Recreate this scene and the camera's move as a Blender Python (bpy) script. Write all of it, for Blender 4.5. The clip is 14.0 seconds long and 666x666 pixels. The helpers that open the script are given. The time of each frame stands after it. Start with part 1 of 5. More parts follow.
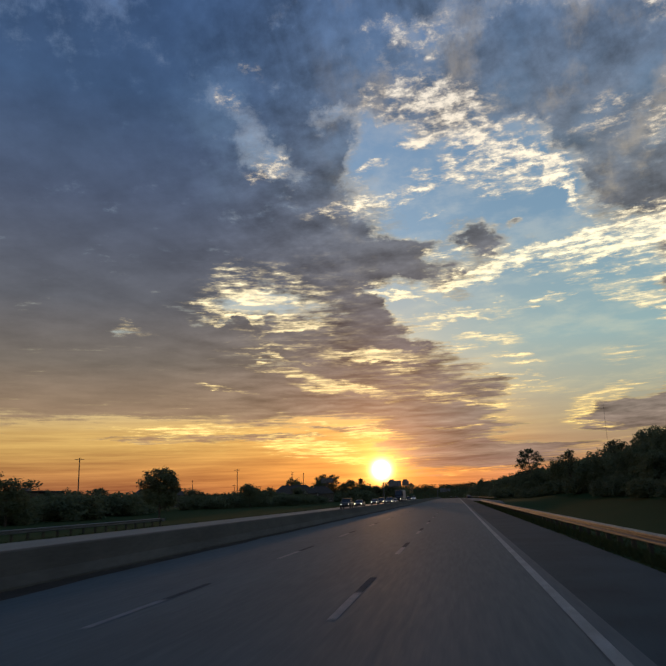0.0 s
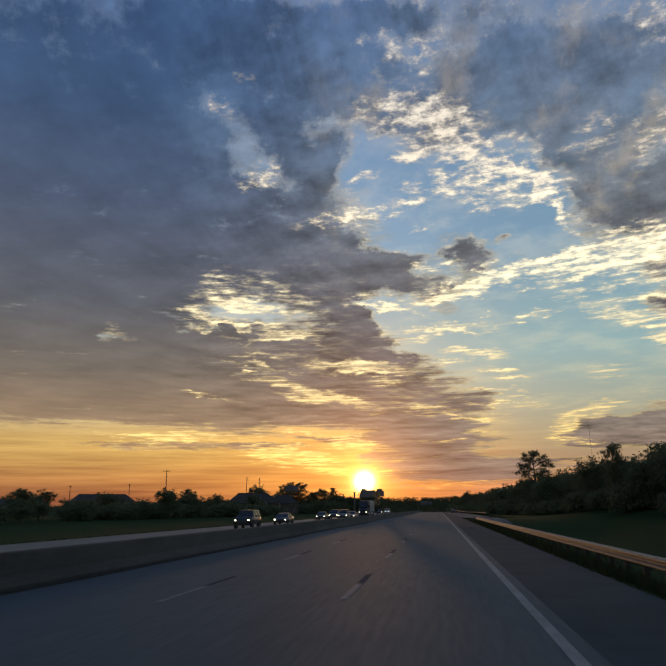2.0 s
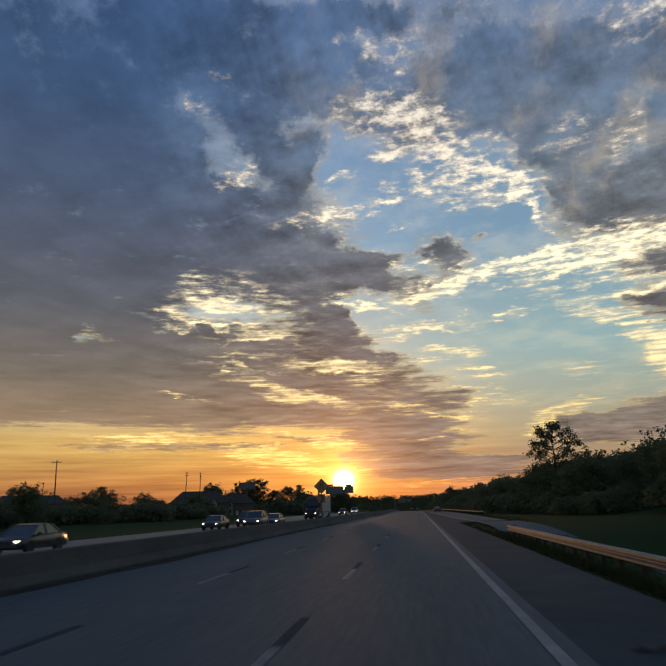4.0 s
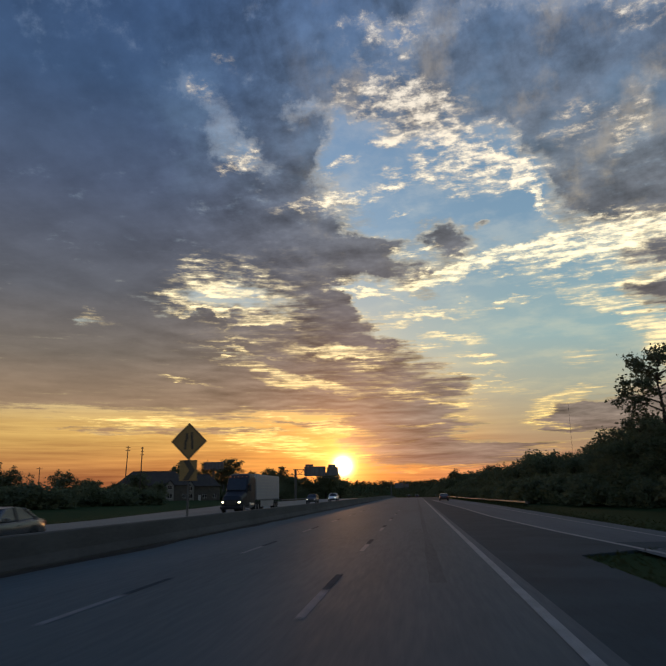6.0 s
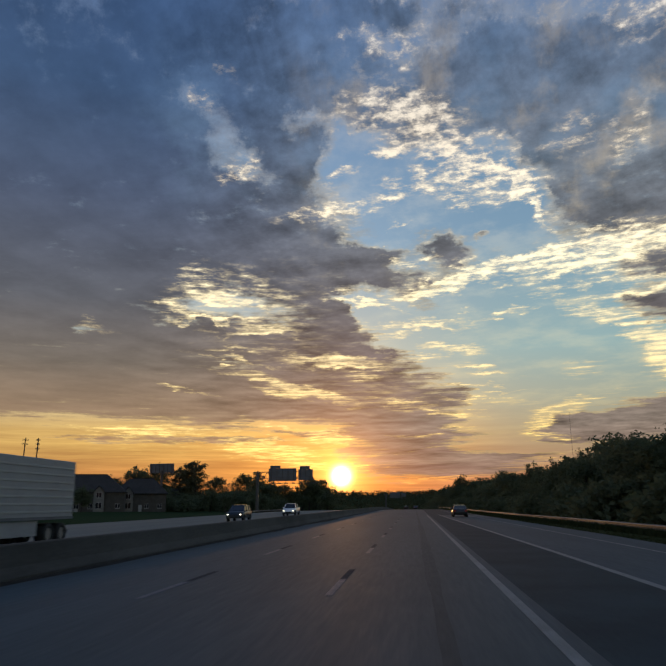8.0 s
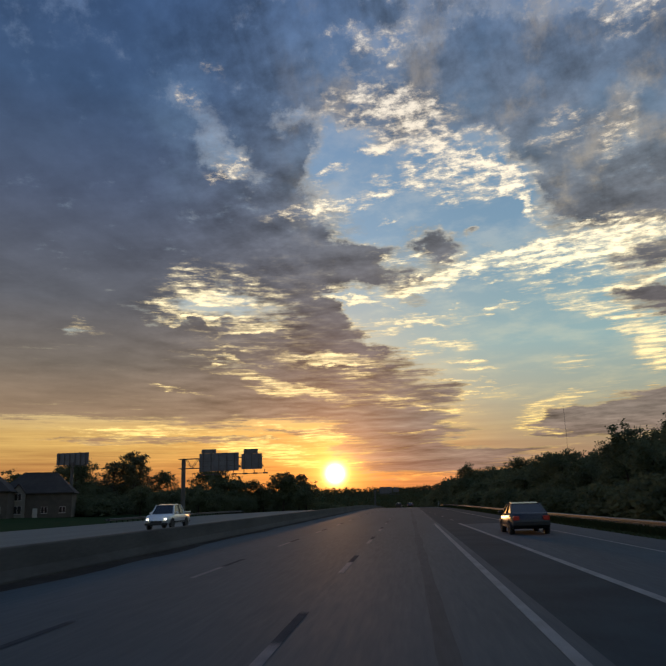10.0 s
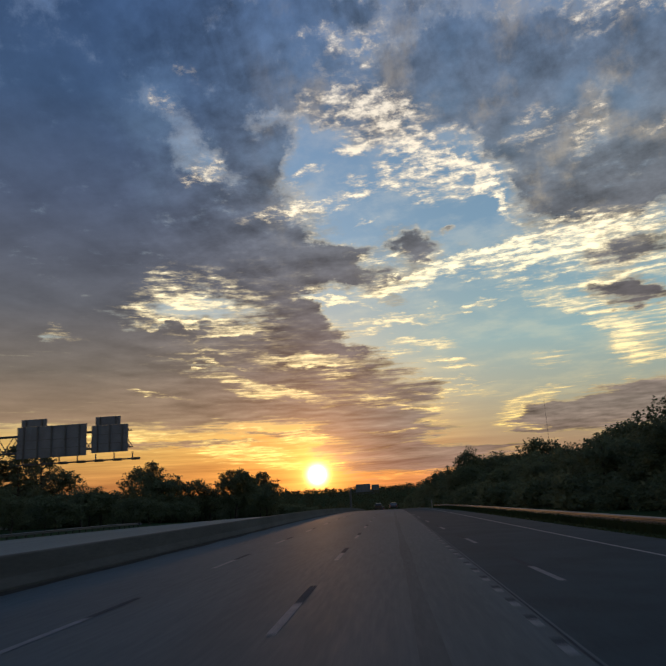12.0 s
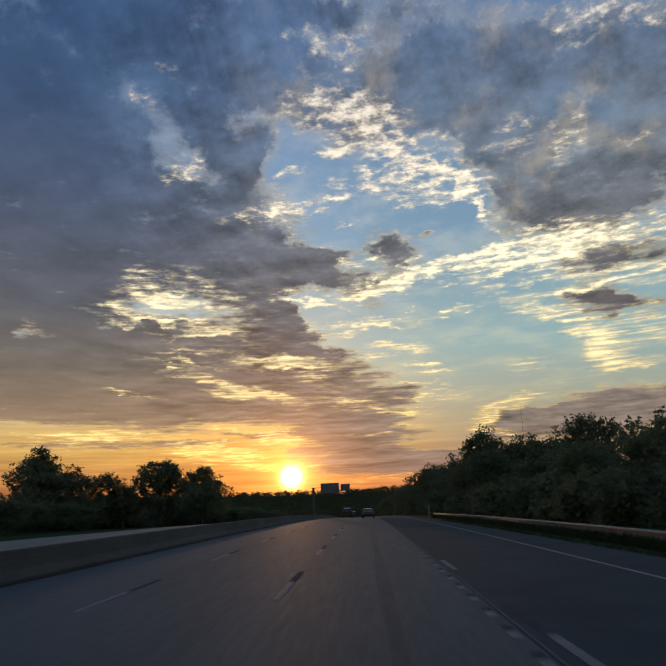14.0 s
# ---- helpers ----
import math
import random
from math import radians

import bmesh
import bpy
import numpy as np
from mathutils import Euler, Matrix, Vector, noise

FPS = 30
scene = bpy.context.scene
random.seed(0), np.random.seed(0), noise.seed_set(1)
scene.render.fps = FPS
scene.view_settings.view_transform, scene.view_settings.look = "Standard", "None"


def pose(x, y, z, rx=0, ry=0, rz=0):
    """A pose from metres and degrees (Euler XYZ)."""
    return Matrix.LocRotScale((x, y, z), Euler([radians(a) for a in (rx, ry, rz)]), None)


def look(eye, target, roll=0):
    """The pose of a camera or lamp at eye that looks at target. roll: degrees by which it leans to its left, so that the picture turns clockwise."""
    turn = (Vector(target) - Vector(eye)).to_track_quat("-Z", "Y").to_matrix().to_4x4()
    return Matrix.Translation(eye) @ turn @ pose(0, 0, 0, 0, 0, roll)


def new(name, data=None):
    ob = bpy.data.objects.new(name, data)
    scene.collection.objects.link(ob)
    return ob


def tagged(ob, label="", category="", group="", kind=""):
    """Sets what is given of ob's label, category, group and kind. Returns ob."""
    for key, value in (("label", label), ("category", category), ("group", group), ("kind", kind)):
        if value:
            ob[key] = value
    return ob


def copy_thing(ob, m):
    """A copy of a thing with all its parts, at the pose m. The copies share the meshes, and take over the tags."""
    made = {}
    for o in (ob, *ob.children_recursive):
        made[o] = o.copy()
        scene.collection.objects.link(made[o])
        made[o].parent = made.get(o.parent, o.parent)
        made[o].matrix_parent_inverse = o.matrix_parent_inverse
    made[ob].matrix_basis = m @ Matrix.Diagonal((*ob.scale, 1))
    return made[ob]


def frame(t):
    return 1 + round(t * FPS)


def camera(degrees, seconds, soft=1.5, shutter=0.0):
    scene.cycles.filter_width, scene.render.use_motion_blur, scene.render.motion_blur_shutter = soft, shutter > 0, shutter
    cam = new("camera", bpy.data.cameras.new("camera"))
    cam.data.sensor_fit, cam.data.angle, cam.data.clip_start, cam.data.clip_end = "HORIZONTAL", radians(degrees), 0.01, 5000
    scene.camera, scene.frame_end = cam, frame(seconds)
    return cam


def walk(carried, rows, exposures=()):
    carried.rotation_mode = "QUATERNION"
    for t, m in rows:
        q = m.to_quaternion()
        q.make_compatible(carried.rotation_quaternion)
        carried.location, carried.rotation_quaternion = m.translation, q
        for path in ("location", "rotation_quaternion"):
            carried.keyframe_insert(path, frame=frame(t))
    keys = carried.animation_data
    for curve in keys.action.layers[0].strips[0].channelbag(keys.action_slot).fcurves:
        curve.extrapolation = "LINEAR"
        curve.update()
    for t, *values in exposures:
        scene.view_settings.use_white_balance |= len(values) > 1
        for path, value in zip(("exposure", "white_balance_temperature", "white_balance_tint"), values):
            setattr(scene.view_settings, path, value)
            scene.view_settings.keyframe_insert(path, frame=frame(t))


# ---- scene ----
cam = camera(50.8, 14.0, soft=1.6, shutter=0.3)
# seconds, x, y, z, then the turn in degrees: a steady drive at 28.5 m/s
PATH = [
    (0.0, 0.14, 0.00, 1.78, 103.337, 2.051, 9.704),
    (0.5, 0.14, 14.25, 1.78, 103.414, 1.759, 9.015),
    (1.0, 0.14, 28.50, 1.78, 103.658, 0.948, 8.699),
    (1.5, 0.14, 42.75, 1.78, 103.915, 0.628, 8.502),
    (2.0, 0.15, 57.00, 1.78, 104.148, 0.730, 8.280),
    (2.5, 0.15, 71.25, 1.78, 104.331, 1.202, 7.233),
    (3.0, 0.15, 85.50, 1.78, 104.416, 1.533, 6.814),
    (3.5, 0.15, 99.75, 1.78, 104.332, 1.628, 6.721),
    (6.0, -0.08, 171.00, 1.78, 102.905, 0.938, 6.579),
    (6.5, -0.08, 185.25, 1.78, 103.099, 0.758, 6.628),
    (7.0, -0.08, 199.50, 1.78, 103.317, 0.666, 6.573),
    (7.5, -0.08, 213.75, 1.78, 103.445, 0.328, 6.404),
    (8.0, -0.08, 228.00, 1.78, 103.694, 0.632, 6.432),
    (8.5, -0.08, 242.25, 1.78, 103.782, 0.796, 6.153),
    (11.0, -0.03, 313.50, 1.78, 103.364, 2.528, 5.712),
    (11.5, -0.03, 327.75, 1.78, 103.502, 3.112, 5.345),
    (12.0, -0.03, 342.00, 1.78, 103.511, 3.211, 4.609),
    (12.5, -0.03, 356.25, 1.78, 103.478, 3.020, 4.391),
    (13.0, -0.03, 370.50, 1.78, 103.556, 2.810, 4.029),
    (13.5, -0.03, 384.75, 1.78, 103.604, 2.613, 3.529),
    (14.0, -0.03, 399.00, 1.78, 103.610, 2.462, 2.527),
]
walk(cam, [(t, pose(x, y, z, rx, ry, rz)) for t, x, y, z, rx, ry, rz in PATH])

# ---- world: sunset sky ----
SUN_AZ, SUN_EL = -5.75, 2.15  # degrees right of the road's line, and above the horizon


def srgb(r, g, b):
    return tuple((c / 255 / 12.92) if c <= 10 else ((c / 255 + 0.055) / 1.055) ** 2.4 for c in (r, g, b))


world = bpy.data.worlds.new("sunset_sky")
scene.world = world
world.use_nodes = True
WT = world.node_tree
WT.nodes.clear()


class Graph:
    """Short hands for building a node tree."""

    def __init__(self, tree):
        self.tree = tree

    def put(self, socket, value):
        if hasattr(value, "is_output"):
            self.tree.links.new(value, socket)
        elif isinstance(value, tuple) and len(value) == 3 and socket.type == "RGBA":
            socket.default_value = (*value, 1)
        else:
            socket.default_value = value

    def fill(self, n, ins):
        for k, v in dict(ins).items():
            self.put(n.inputs[k], v)
        return n

    def node(self, kind, ins=()):
        return self.fill(self.tree.nodes.new(kind), ins)

    def m(self, op, a, b=0.0, c=0.0, clamp=False):
        n = self.node("ShaderNodeMath", {0: a, 1: b, 2: c})
        n.operation, n.use_clamp = op, clamp
        return n.outputs[0]

    def v(self, op, a, b=(0, 0, 0)):
        n = self.node("ShaderNodeVectorMath", {0: a, 1: b})
        n.operation = op
        return n.outputs["Value"] if op in ("LENGTH", "DOT_PRODUCT") else n.outputs[0]

    def step(self, x, lo, hi, a=0.0, b=1.0):
        n = self.node("ShaderNodeMapRange", {"Value": x, "From Min": lo, "From Max": hi, "To Min": a, "To Max": b})
        n.interpolation_type = "SMOOTHSTEP"
        return n.outputs[0]

    def noise(self, vec, scale, detail=4.0, rough=0.55, lac=2.0):
        return self.node("ShaderNodeTexNoise", {"Vector": vec, "Scale": scale, "Detail": detail, "Roughness": rough, "Lacunarity": lac})

    def mix(self, f, a, b, kind="MIX"):
        n = self.node("ShaderNodeMix")
        n.data_type, n.blend_type = "RGBA", kind
        for i, val in ((0, f), (6, a), (7, b)):
            self.put(n.inputs[i], val)
        return n.outputs[2]

    def ramp(self, x, stops, lo, hi):
        """Colour along x between lo and hi; stops: (x, (r, g, b) as seen on a screen)."""
        n = self.node("ShaderNodeValToRGB", {0: self.node("ShaderNodeMapRange", {"Value": x, "From Min": lo, "From Max": hi}).outputs[0]})
        els = n.color_ramp.elements
        for i, (p, col) in enumerate(stops):
            e = els[i] if i < 2 else els.new(1.0)
            e.position, e.color = (p - lo) / (hi - lo), (*srgb(*col), 1)
        return n.outputs[0]


G = Graph(WT)
ray = G.node("ShaderNodeTexCoord").outputs["Generated"]
sep = G.node("ShaderNodeSeparateXYZ", {0: ray})
AZ = G.m("MULTIPLY", G.m("ARCTAN2", sep.outputs[0], sep.outputs[1]), 57.2958)
EL = G.m("MULTIPLY", G.m("ARCSINE", sep.outputs[2]), 57.2958)
EP = G.m("MAXIMUM", EL, 0.0)
# cloud sheets flatten towards the horizon
LV = G.m("SUBTRACT", 226.0, G.m("DIVIDE", 4070.0, G.m("ADD", EP, 18.0)))
flat = G.node("ShaderNodeCombineXYZ", {0: AZ, 1: LV, 2: 0.0}).outputs[0]
lean = G.node("ShaderNodeMapping", {0: flat, 2: (0, 0, radians(-12)), 3: (0.75, 0.6, 1.0)}).outputs[0]
half = G.v("MULTIPLY", flat, (1.0, 0.55, 1.0))
warp1 = G.noise(half, 0.09, 3.0, 0.5).outputs["Color"]
warp2 = G.noise(half, 0.33, 5.0, 0.62).outputs["Color"]
low = G.step(EP, 0.0, 16.0, 0.22, 1.0)
push = G.v("ADD", G.v("MULTIPLY", G.v("SUBTRACT", warp1, (0.5, 0.5, 0.5)), (2.2, 1.4, 0)), G.v("MULTIPLY", G.v("SUBTRACT", warp2, (0.5, 0.5, 0.5)), (4.4, 3.2, 0)))
push = G.v("MULTIPLY", push, G.node("ShaderNodeCombineXYZ", {0: 1.0, 1: low, 2: 0.0}).outputs[0])
here = G.v("ADD", G.node("ShaderNodeCombineXYZ", {0: AZ, 1: EL, 2: 0.0}).outputs[0], push)


def bank(field, az, el, wide, high, amount, turn=0.0):
    """Adds a soft bank of cloud (or, with a negative amount, a gap) to a field."""
    at = G.node("ShaderNodeMapping")
    at.vector_type = "TEXTURE"
    # worked out one after another, which keeps the shader small
    after = G.node("ShaderNodeVectorMath")
    after.operation = "MULTIPLY_ADD"
    spot = G.fill(after, {0: field, 1: (1e-6, 1e-6, 0), 2: here}).outputs[0]
    G.fill(at, {"Vector": spot, "Location": (az, el, 0), "Rotation": (0, 0, radians(turn)), "Scale": (wide, high, 1)})
    return G.m("ADD", field, G.step(G.v("LENGTH", at.outputs[0]), 0.0, 1.0, amount, 0.0))


coarse = G.noise(lean, 0.16, 9.0, 0.6).outputs[0]
fine = G.noise(lean, 0.55, 9.0, 0.66).outputs[0]
# the same cloud a little nearer the sun: what thins out that way is lit
fine_sunward = G.noise(G.v("ADD", lean, (-0.3, -0.55, 0.0)), 0.55, 8.0, 0.62).outputs[0]
relief = G.m("SUBTRACT", fine, fine_sunward)
ripple = G.node("ShaderNodeMapping", {0: flat, 2: (0, 0, radians(-10)), 3: (0.46, 0.62, 1.0)}).outputs[0]
cells = G.noise(ripple, 1.35, 8.0, 0.65).outputs[0]
combed = G.node("ShaderNodeMapping", {0: flat, 2: (0, 0, radians(-4)), 3: (0.2, 0.95, 1.0)}).outputs[0]
comb = G.noise(combed, 0.8, 5.0, 0.58).outputs[0]
mottle = G.noise(lean, 0.27, 8.0, 0.6).outputs[0]
high_up = G.m("MAXIMUM", G.step(EP, 11.0, 22.0), G.step(EP, 5.0, 7.5, 0.75, 0.0))

# thickness of the dark cloud
# starts with unseen cover behind and overhead, added and kept thin to brighten the ground
D = G.m("MAXIMUM", G.step(G.m("ABSOLUTE", G.m("ADD", AZ, 6.0)), 30.0, 45.0, 0.0, 0.3), G.step(EP, 38.0, 46.0, 0.0, 0.5))
D = bank(D, -30.1, 26.7, 24.3, 20.4, 1.6)  # the great dark sheet on the left
D = bank(D, -30.7, 11.8, 26.8, 9.7, 1.5)  # its brown foot
D = bank(D, -22.6, 20.3, 16.4, 11.7, 1.3)
D = bank(D, -12.5, 34.0, 6.9, 12.6, 1.3, 28)  # dark arm that leans across its edge
D = bank(D, -9.8, 29.4, 5.5, 6.7, 1.2, 20)
D = bank(D, -12.4, 21.5, 15.3, 6.5, 1.5)  # dark middle mass
D = bank(D, -5.8, 19.8, 8.9, 4.1, 1.4, -8)
D = bank(D, -22.2, 11.3, 22.3, 4.8, 1.2)
D = bank(D, -9.4, 14.0, 10.4, 5.0, 1.1, -15)
D = bank(D, -5.9, 14.6, 4.0, 6.2, 1.3, 30)  # tongue under it
D = bank(D, -2.4, 9.7, 11.8, 4.2, 1.6, -8)  # purple bank over the sun
D = bank(D, 1.6, 7.3, 8.3, 2.7, 1.4, -6)
D = bank(D, -0.5, 5.2, 8.3, 1.9, 1.0)
D = bank(D, -11.2, 8.1, 18.5, 3.9, 1.1)
D = bank(D, -3.3, 4.2, 8.8, 2.7, 0.9)
D = bank(D, 2.4, 2.9, 12.4, 1.9, 1.4)  # mauve bar beside the sun
D = bank(D, 7.1, 33.2, 15.5, 6.2, 1.4)  # slate block, high on the right
D = bank(D, 17.3, 31.5, 11.6, 7.8, 1.0)
D = bank(D, 16.8, 23.4, 10.2, 6.0, 1.6, -8)  # dark block with a lit rim
D = bank(D, 13.7, 27.1, 8.1, 4.4, 1.1)
D = bank(D, -21.0, 36.6, 8.4, 5.0, 1.1)
D = bank(D, 24.2, 26.4, 11.8, 10.9, 1.2)
D = bank(D, 27.1, 30.1, 9.6, 7.6, 1.0)
D = bank(D, 23.1, 17.2, 6.7, 2.5, 0.6)
D = bank(D, 22.0, 13.5, 5.3, 1.8, 0.9)
D = bank(D, 22.1, 5.8, 9.3, 2.5, 1.4, 4)
D = bank(D, 2.1, 30.2, 11.5, 4.3, 1.2, -12)
D = bank(D, -4.6, 21.8, 6.0, 2.5, 1.1)
D = bank(D, -1.4, 38.1, 21.1, 3.2, 0.9)
D = bank(D, 18.9, 26.7, 7.0, 9.1, 1.0)
D = bank(D, 18.8, 14.2, 4.3, 2.3, 1.2)
D = bank(D, 19.3, 17.3, 5.2, 2.0, 0.8)
D = bank(D, 2.1, 17.8, 6.3, 1.9, 0.8)
D = bank(D, -4.0, 32.2, 6.9, 4.0, 0.8)
D = bank(D, -5.4, 36.2, 7.7, 5.2, 0.9)
D = bank(D, 16.0, 5.7, 10.0, 2.6, 1.6, 6)  # low grey bank on the right
D = bank(D, 11.7, 5.6, 4.0, 1.6, 0.9, 20)
D = G.m("MINIMUM", D, 1.15)
D = bank(D, -17.3, 29.1, 2.7, 5.1, -0.15, 35)  # gaps and blue openings
D = bank(D, -19.7, 32.3, 4.2, 1.2, -0.2, -52)
D = bank(D, -13.9, 26.9, 4.8, 2.4, -0.45, -25)
D = bank(D, -7.9, 30.4, 4.3, 1.8, -0.6)
D = bank(D, -2.3, 36.7, 7.0, 1.6, -0.6, -10)
D = bank(D, -0.1, 23.7, 10.1, 3.2, -1.3, 8)
D = bank(D, 6.1, 24.5, 8.6, 5.8, -1.5)
D = bank(D, -3.7, 28.4, 3.4, 2.3, -0.8)
D = bank(D, -2.1, 21.2, 4.7, 1.2, -0.9)
D = bank(D, -14.4, 15.5, 10.8, 1.7, -0.75)
D = bank(D, -15.9, 16.3, 4.5, 1.7, -0.5)
D = bank(D, -25.9, 13.7, 2.1, 0.8, -0.55)
D = bank(D, 5.5, 15.9, 12.8, 2.7, -1.5, 8)
D = bank(D, 10.0, 11.8, 13.7, 5.9, -1.7)
D = bank(D, 4.0, 13.6, 10.0, 2.7, -1.3)
D = bank(D, 7.0, 6.6, 5.8, 2.7, -1.2)
D = bank(D, -4.4, 16.3, 3.2, 0.9, -1.0, -10)
D = bank(D, -5.9, 11.1, 5.1, 0.7, -0.4, -3)
D = bank(D, -9.8, 8.9, 5.1, 0.9, -0.3, -8)
D = bank(D, -14.4, 11.2, 4.5, 0.6, -0.25, -4)
D = bank(D, 18.9, 26.7, 4.0, 4.3, -0.35, 20)
D = bank(D, 20.3, 29.4, 3.0, 2.3, -0.45)
D = bank(D, -25.9, 4.0, 16.3, 3.9, -1.5)  # clear strip below the sheet
D = bank(D, -12.2, 3.7, 13.1, 3.3, -1.2)
D = bank(D, -10.8, 6.1, 3.9, 0.4, -0.9, -3)
D = bank(D, 9.1, 4.1, 8.7, 0.6, -0.8)
D = G.m("MAXIMUM", D, -0.35)
D = bank(D, 3.8, 20.1, 3.7, 2.2, 1.6, -8)  # small dark puffs in the opening
D = bank(D, 6.6, 20.9, 1.2, 0.6, 1.0)
D = bank(D, 7.9, 14.7, 3.8, 0.5, 0.5, 6)
D = bank(D, -16.3, 5.1, 9.2, 0.5, 0.8)  # brown bars over the yellow strip
D = bank(D, -23.1, 5.0, 8.7, 1.3, 1.0, -4)
D = bank(D, -9.5, 2.7, 6.6, 0.4, 0.6)
D = bank(D, -14.7, 3.9, 3.3, 0.4, 0.6)
D = bank(D, -11.5, 5.2, 5.5, 0.4, 0.8, -3)
D = bank(D, -27.5, 5.2, 7.8, 0.3, 0.5)
D = bank(D, -9.1, 5.6, 8.9, 0.6, 0.85, -4)
D = bank(D, -15.6, 5.0, 5.4, 0.5, 0.7)
D = bank(D, -6.0, 4.0, 3.9, 0.7, 0.7)
D = bank(D, 5.9, 5.3, 4.8, 0.5, 0.7)
D = bank(D, 13.0, 5.6, 4.5, 1.3, 0.9, 8)
D = bank(D, 8.7, 3.6, 7.2, 0.4, 0.7)
D = bank(D, 0.8, 16.1, 3.4, 1.4, 0.9, -25)
D = bank(D, -2.9, 18.5, 2.6, 1.7, 0.5)
R = bank(G.m("MULTIPLY", fine, 0.0), -10.2, 12.6, 16.0, 7.8, 0.27, -10)  # thin cloud that stands lit
R = bank(R, -9.4, 19.1, 12.9, 6.1, 0.17)
R = bank(R, -1.4, 8.5, 11.2, 3.3, 0.22)
R = bank(R, 14.1, 27.9, 13.5, 5.4, 0.17)
R = bank(R, 1.3, 30.1, 10.3, 5.1, 0.5, -20)
R = bank(R, 15.1, 17.9, 11.2, 5.7, 0.24)
R = bank(R, 3.5, 17.7, 11.4, 2.7, 0.24, 8)
R = bank(R, -14.7, 27.4, 4.2, 3.1, 0.22, -40)
R = bank(R, -20.2, 5.0, 16.8, 2.7, 0.35)
R = bank(R, -2.7, 36.1, 8.3, 4.7, 0.25)
R = bank(R, 22.8, 18.8, 7.3, 2.0, 0.5, 4)
R = bank(R, 22.6, 16.0, 7.2, 1.3, 0.7, 4)
R = bank(R, 20.3, 11.2, 2.4, 3.1, 0.9, -20)
R = bank(R, 23.2, 11.9, 2.3, 2.5, 0.8)
R = bank(R, 21.7, 9.2, 3.8, 0.9, 0.9, 4)
R = bank(R, 26.0, 34.1, 5.0, 1.7, 0.5)
R = bank(R, 24.1, 25.7, 3.9, 0.4, 0.45, 4)
R = bank(R, -1.7, 31.4, 5.6, 2.1, 0.75)
R = bank(R, 2.4, 30.0, 5.4, 2.5, 0.9, -30)
R = bank(R, -0.7, 28.4, 3.0, 1.0, 0.9)
R = bank(R, 5.9, 26.6, 6.4, 1.2, 1.1, -14)
R = bank(R, 2.9, 25.5, 8.3, 1.9, 0.95, 6)
R = bank(R, 6.8, 24.0, 5.7, 1.8, 0.95, 10)
R = bank(R, 8.4, 25.7, 3.4, 0.9, 1.1, -22)
R = bank(R, 9.7, 24.3, 1.0, 1.4, 1.2, -40)
R = bank(R, 11.0, 22.7, 0.8, 3.1, 1.5, 26)
R = bank(R, 10.2, 24.6, 1.1, 1.3, 1.2, -40)
R = bank(R, 10.2, 18.8, 4.9, 0.7, 0.8, 15)
R = bank(R, -5.7, 23.6, 7.8, 1.0, 1.1, 7)
R = bank(R, 5.0, 17.6, 10.7, 0.8, 1.0, 9)
R = bank(R, 7.1, 18.4, 8.3, 0.6, 0.8, 9)
R = bank(R, 12.8, 18.2, 7.9, 1.4, 0.9, 4)
R = bank(R, 11.1, 17.1, 6.4, 0.4, 0.7, 8)
R = bank(R, 14.9, 16.3, 7.6, 0.6, 0.9, 4)
R = bank(R, 17.1, 18.9, 7.5, 2.3, 0.95, 4)
R = bank(R, 14.7, 14.5, 5.5, 0.8, 1.0, -14)
R = bank(R, 15.6, 13.5, 4.5, 0.6, 1.0, -10)
R = bank(R, 17.1, 12.3, 1.4, 0.8, 1.1, -20)
R = bank(R, 17.9, 15.3, 4.8, 0.7, 0.7, 6)
R = bank(R, 18.8, 11.1, 1.9, 4.5, 1.0, 20)
R = bank(R, 1.2, 14.1, 6.5, 0.7, 1.4, 2)
R = bank(R, 3.4, 12.3, 4.7, 0.8, 1.3, 3)
R = bank(R, -0.9, 13.3, 4.0, 0.4, 0.9, -4)
R = bank(R, 2.7, 14.9, 4.0, 0.4, 0.9, 2)
R = bank(R, -0.8, 15.4, 3.4, 0.4, 0.8, -12)
R = bank(R, 1.5, 11.4, 3.4, 0.3, 0.9)
R = bank(R, 1.4, 17.1, 4.6, 1.0, 1.1)
R = bank(R, -4.2, 16.3, 3.5, 0.4, 1.2, -8)
R = bank(R, -5.1, 17.2, 2.9, 0.3, 0.6, -8)
R = bank(R, 1.1, 19.5, 5.2, 0.4, 0.6, -2)
R = bank(R, 0.2, 22.1, 2.1, 0.3, 0.8, 6)
R = bank(R, 8.2, 14.9, 4.1, 0.5, 0.9, 6)
R = bank(R, 5.4, 10.4, 3.3, 0.4, 1.2, -3)
R = bank(R, 6.5, 9.7, 3.5, 0.4, 1.1, -3)
R = bank(R, 5.5, 9.1, 3.2, 0.3, 1.0, -3)
R = bank(R, 6.9, 8.4, 2.7, 0.2, 0.9)
R = bank(R, 4.7, 7.9, 3.2, 0.3, 0.9, -4)
R = bank(R, 4.7, 6.8, 2.5, 0.4, 1.0, -4)
R = bank(R, 3.6, 5.8, 3.2, 0.3, 0.7)
R = bank(R, -16.6, 16.5, 2.8, 0.8, 1.1, -6)
R = bank(R, -16.9, 16.8, 6.2, 1.6, 0.6, -10)
R = bank(R, -19.0, 15.5, 4.4, 0.7, 1.0, -6)
R = bank(R, -16.9, 14.8, 5.3, 0.3, 1.3, -1)
R = bank(R, -12.7, 16.0, 4.6, 0.5, 0.7, -6)
R = bank(R, -13.3, 13.9, 6.8, 0.4, 0.7)
R = bank(R, -17.3, 17.9, 3.4, 2.2, 0.6, -30)
R = bank(R, -11.6, 14.3, 4.0, 0.8, 1.0)
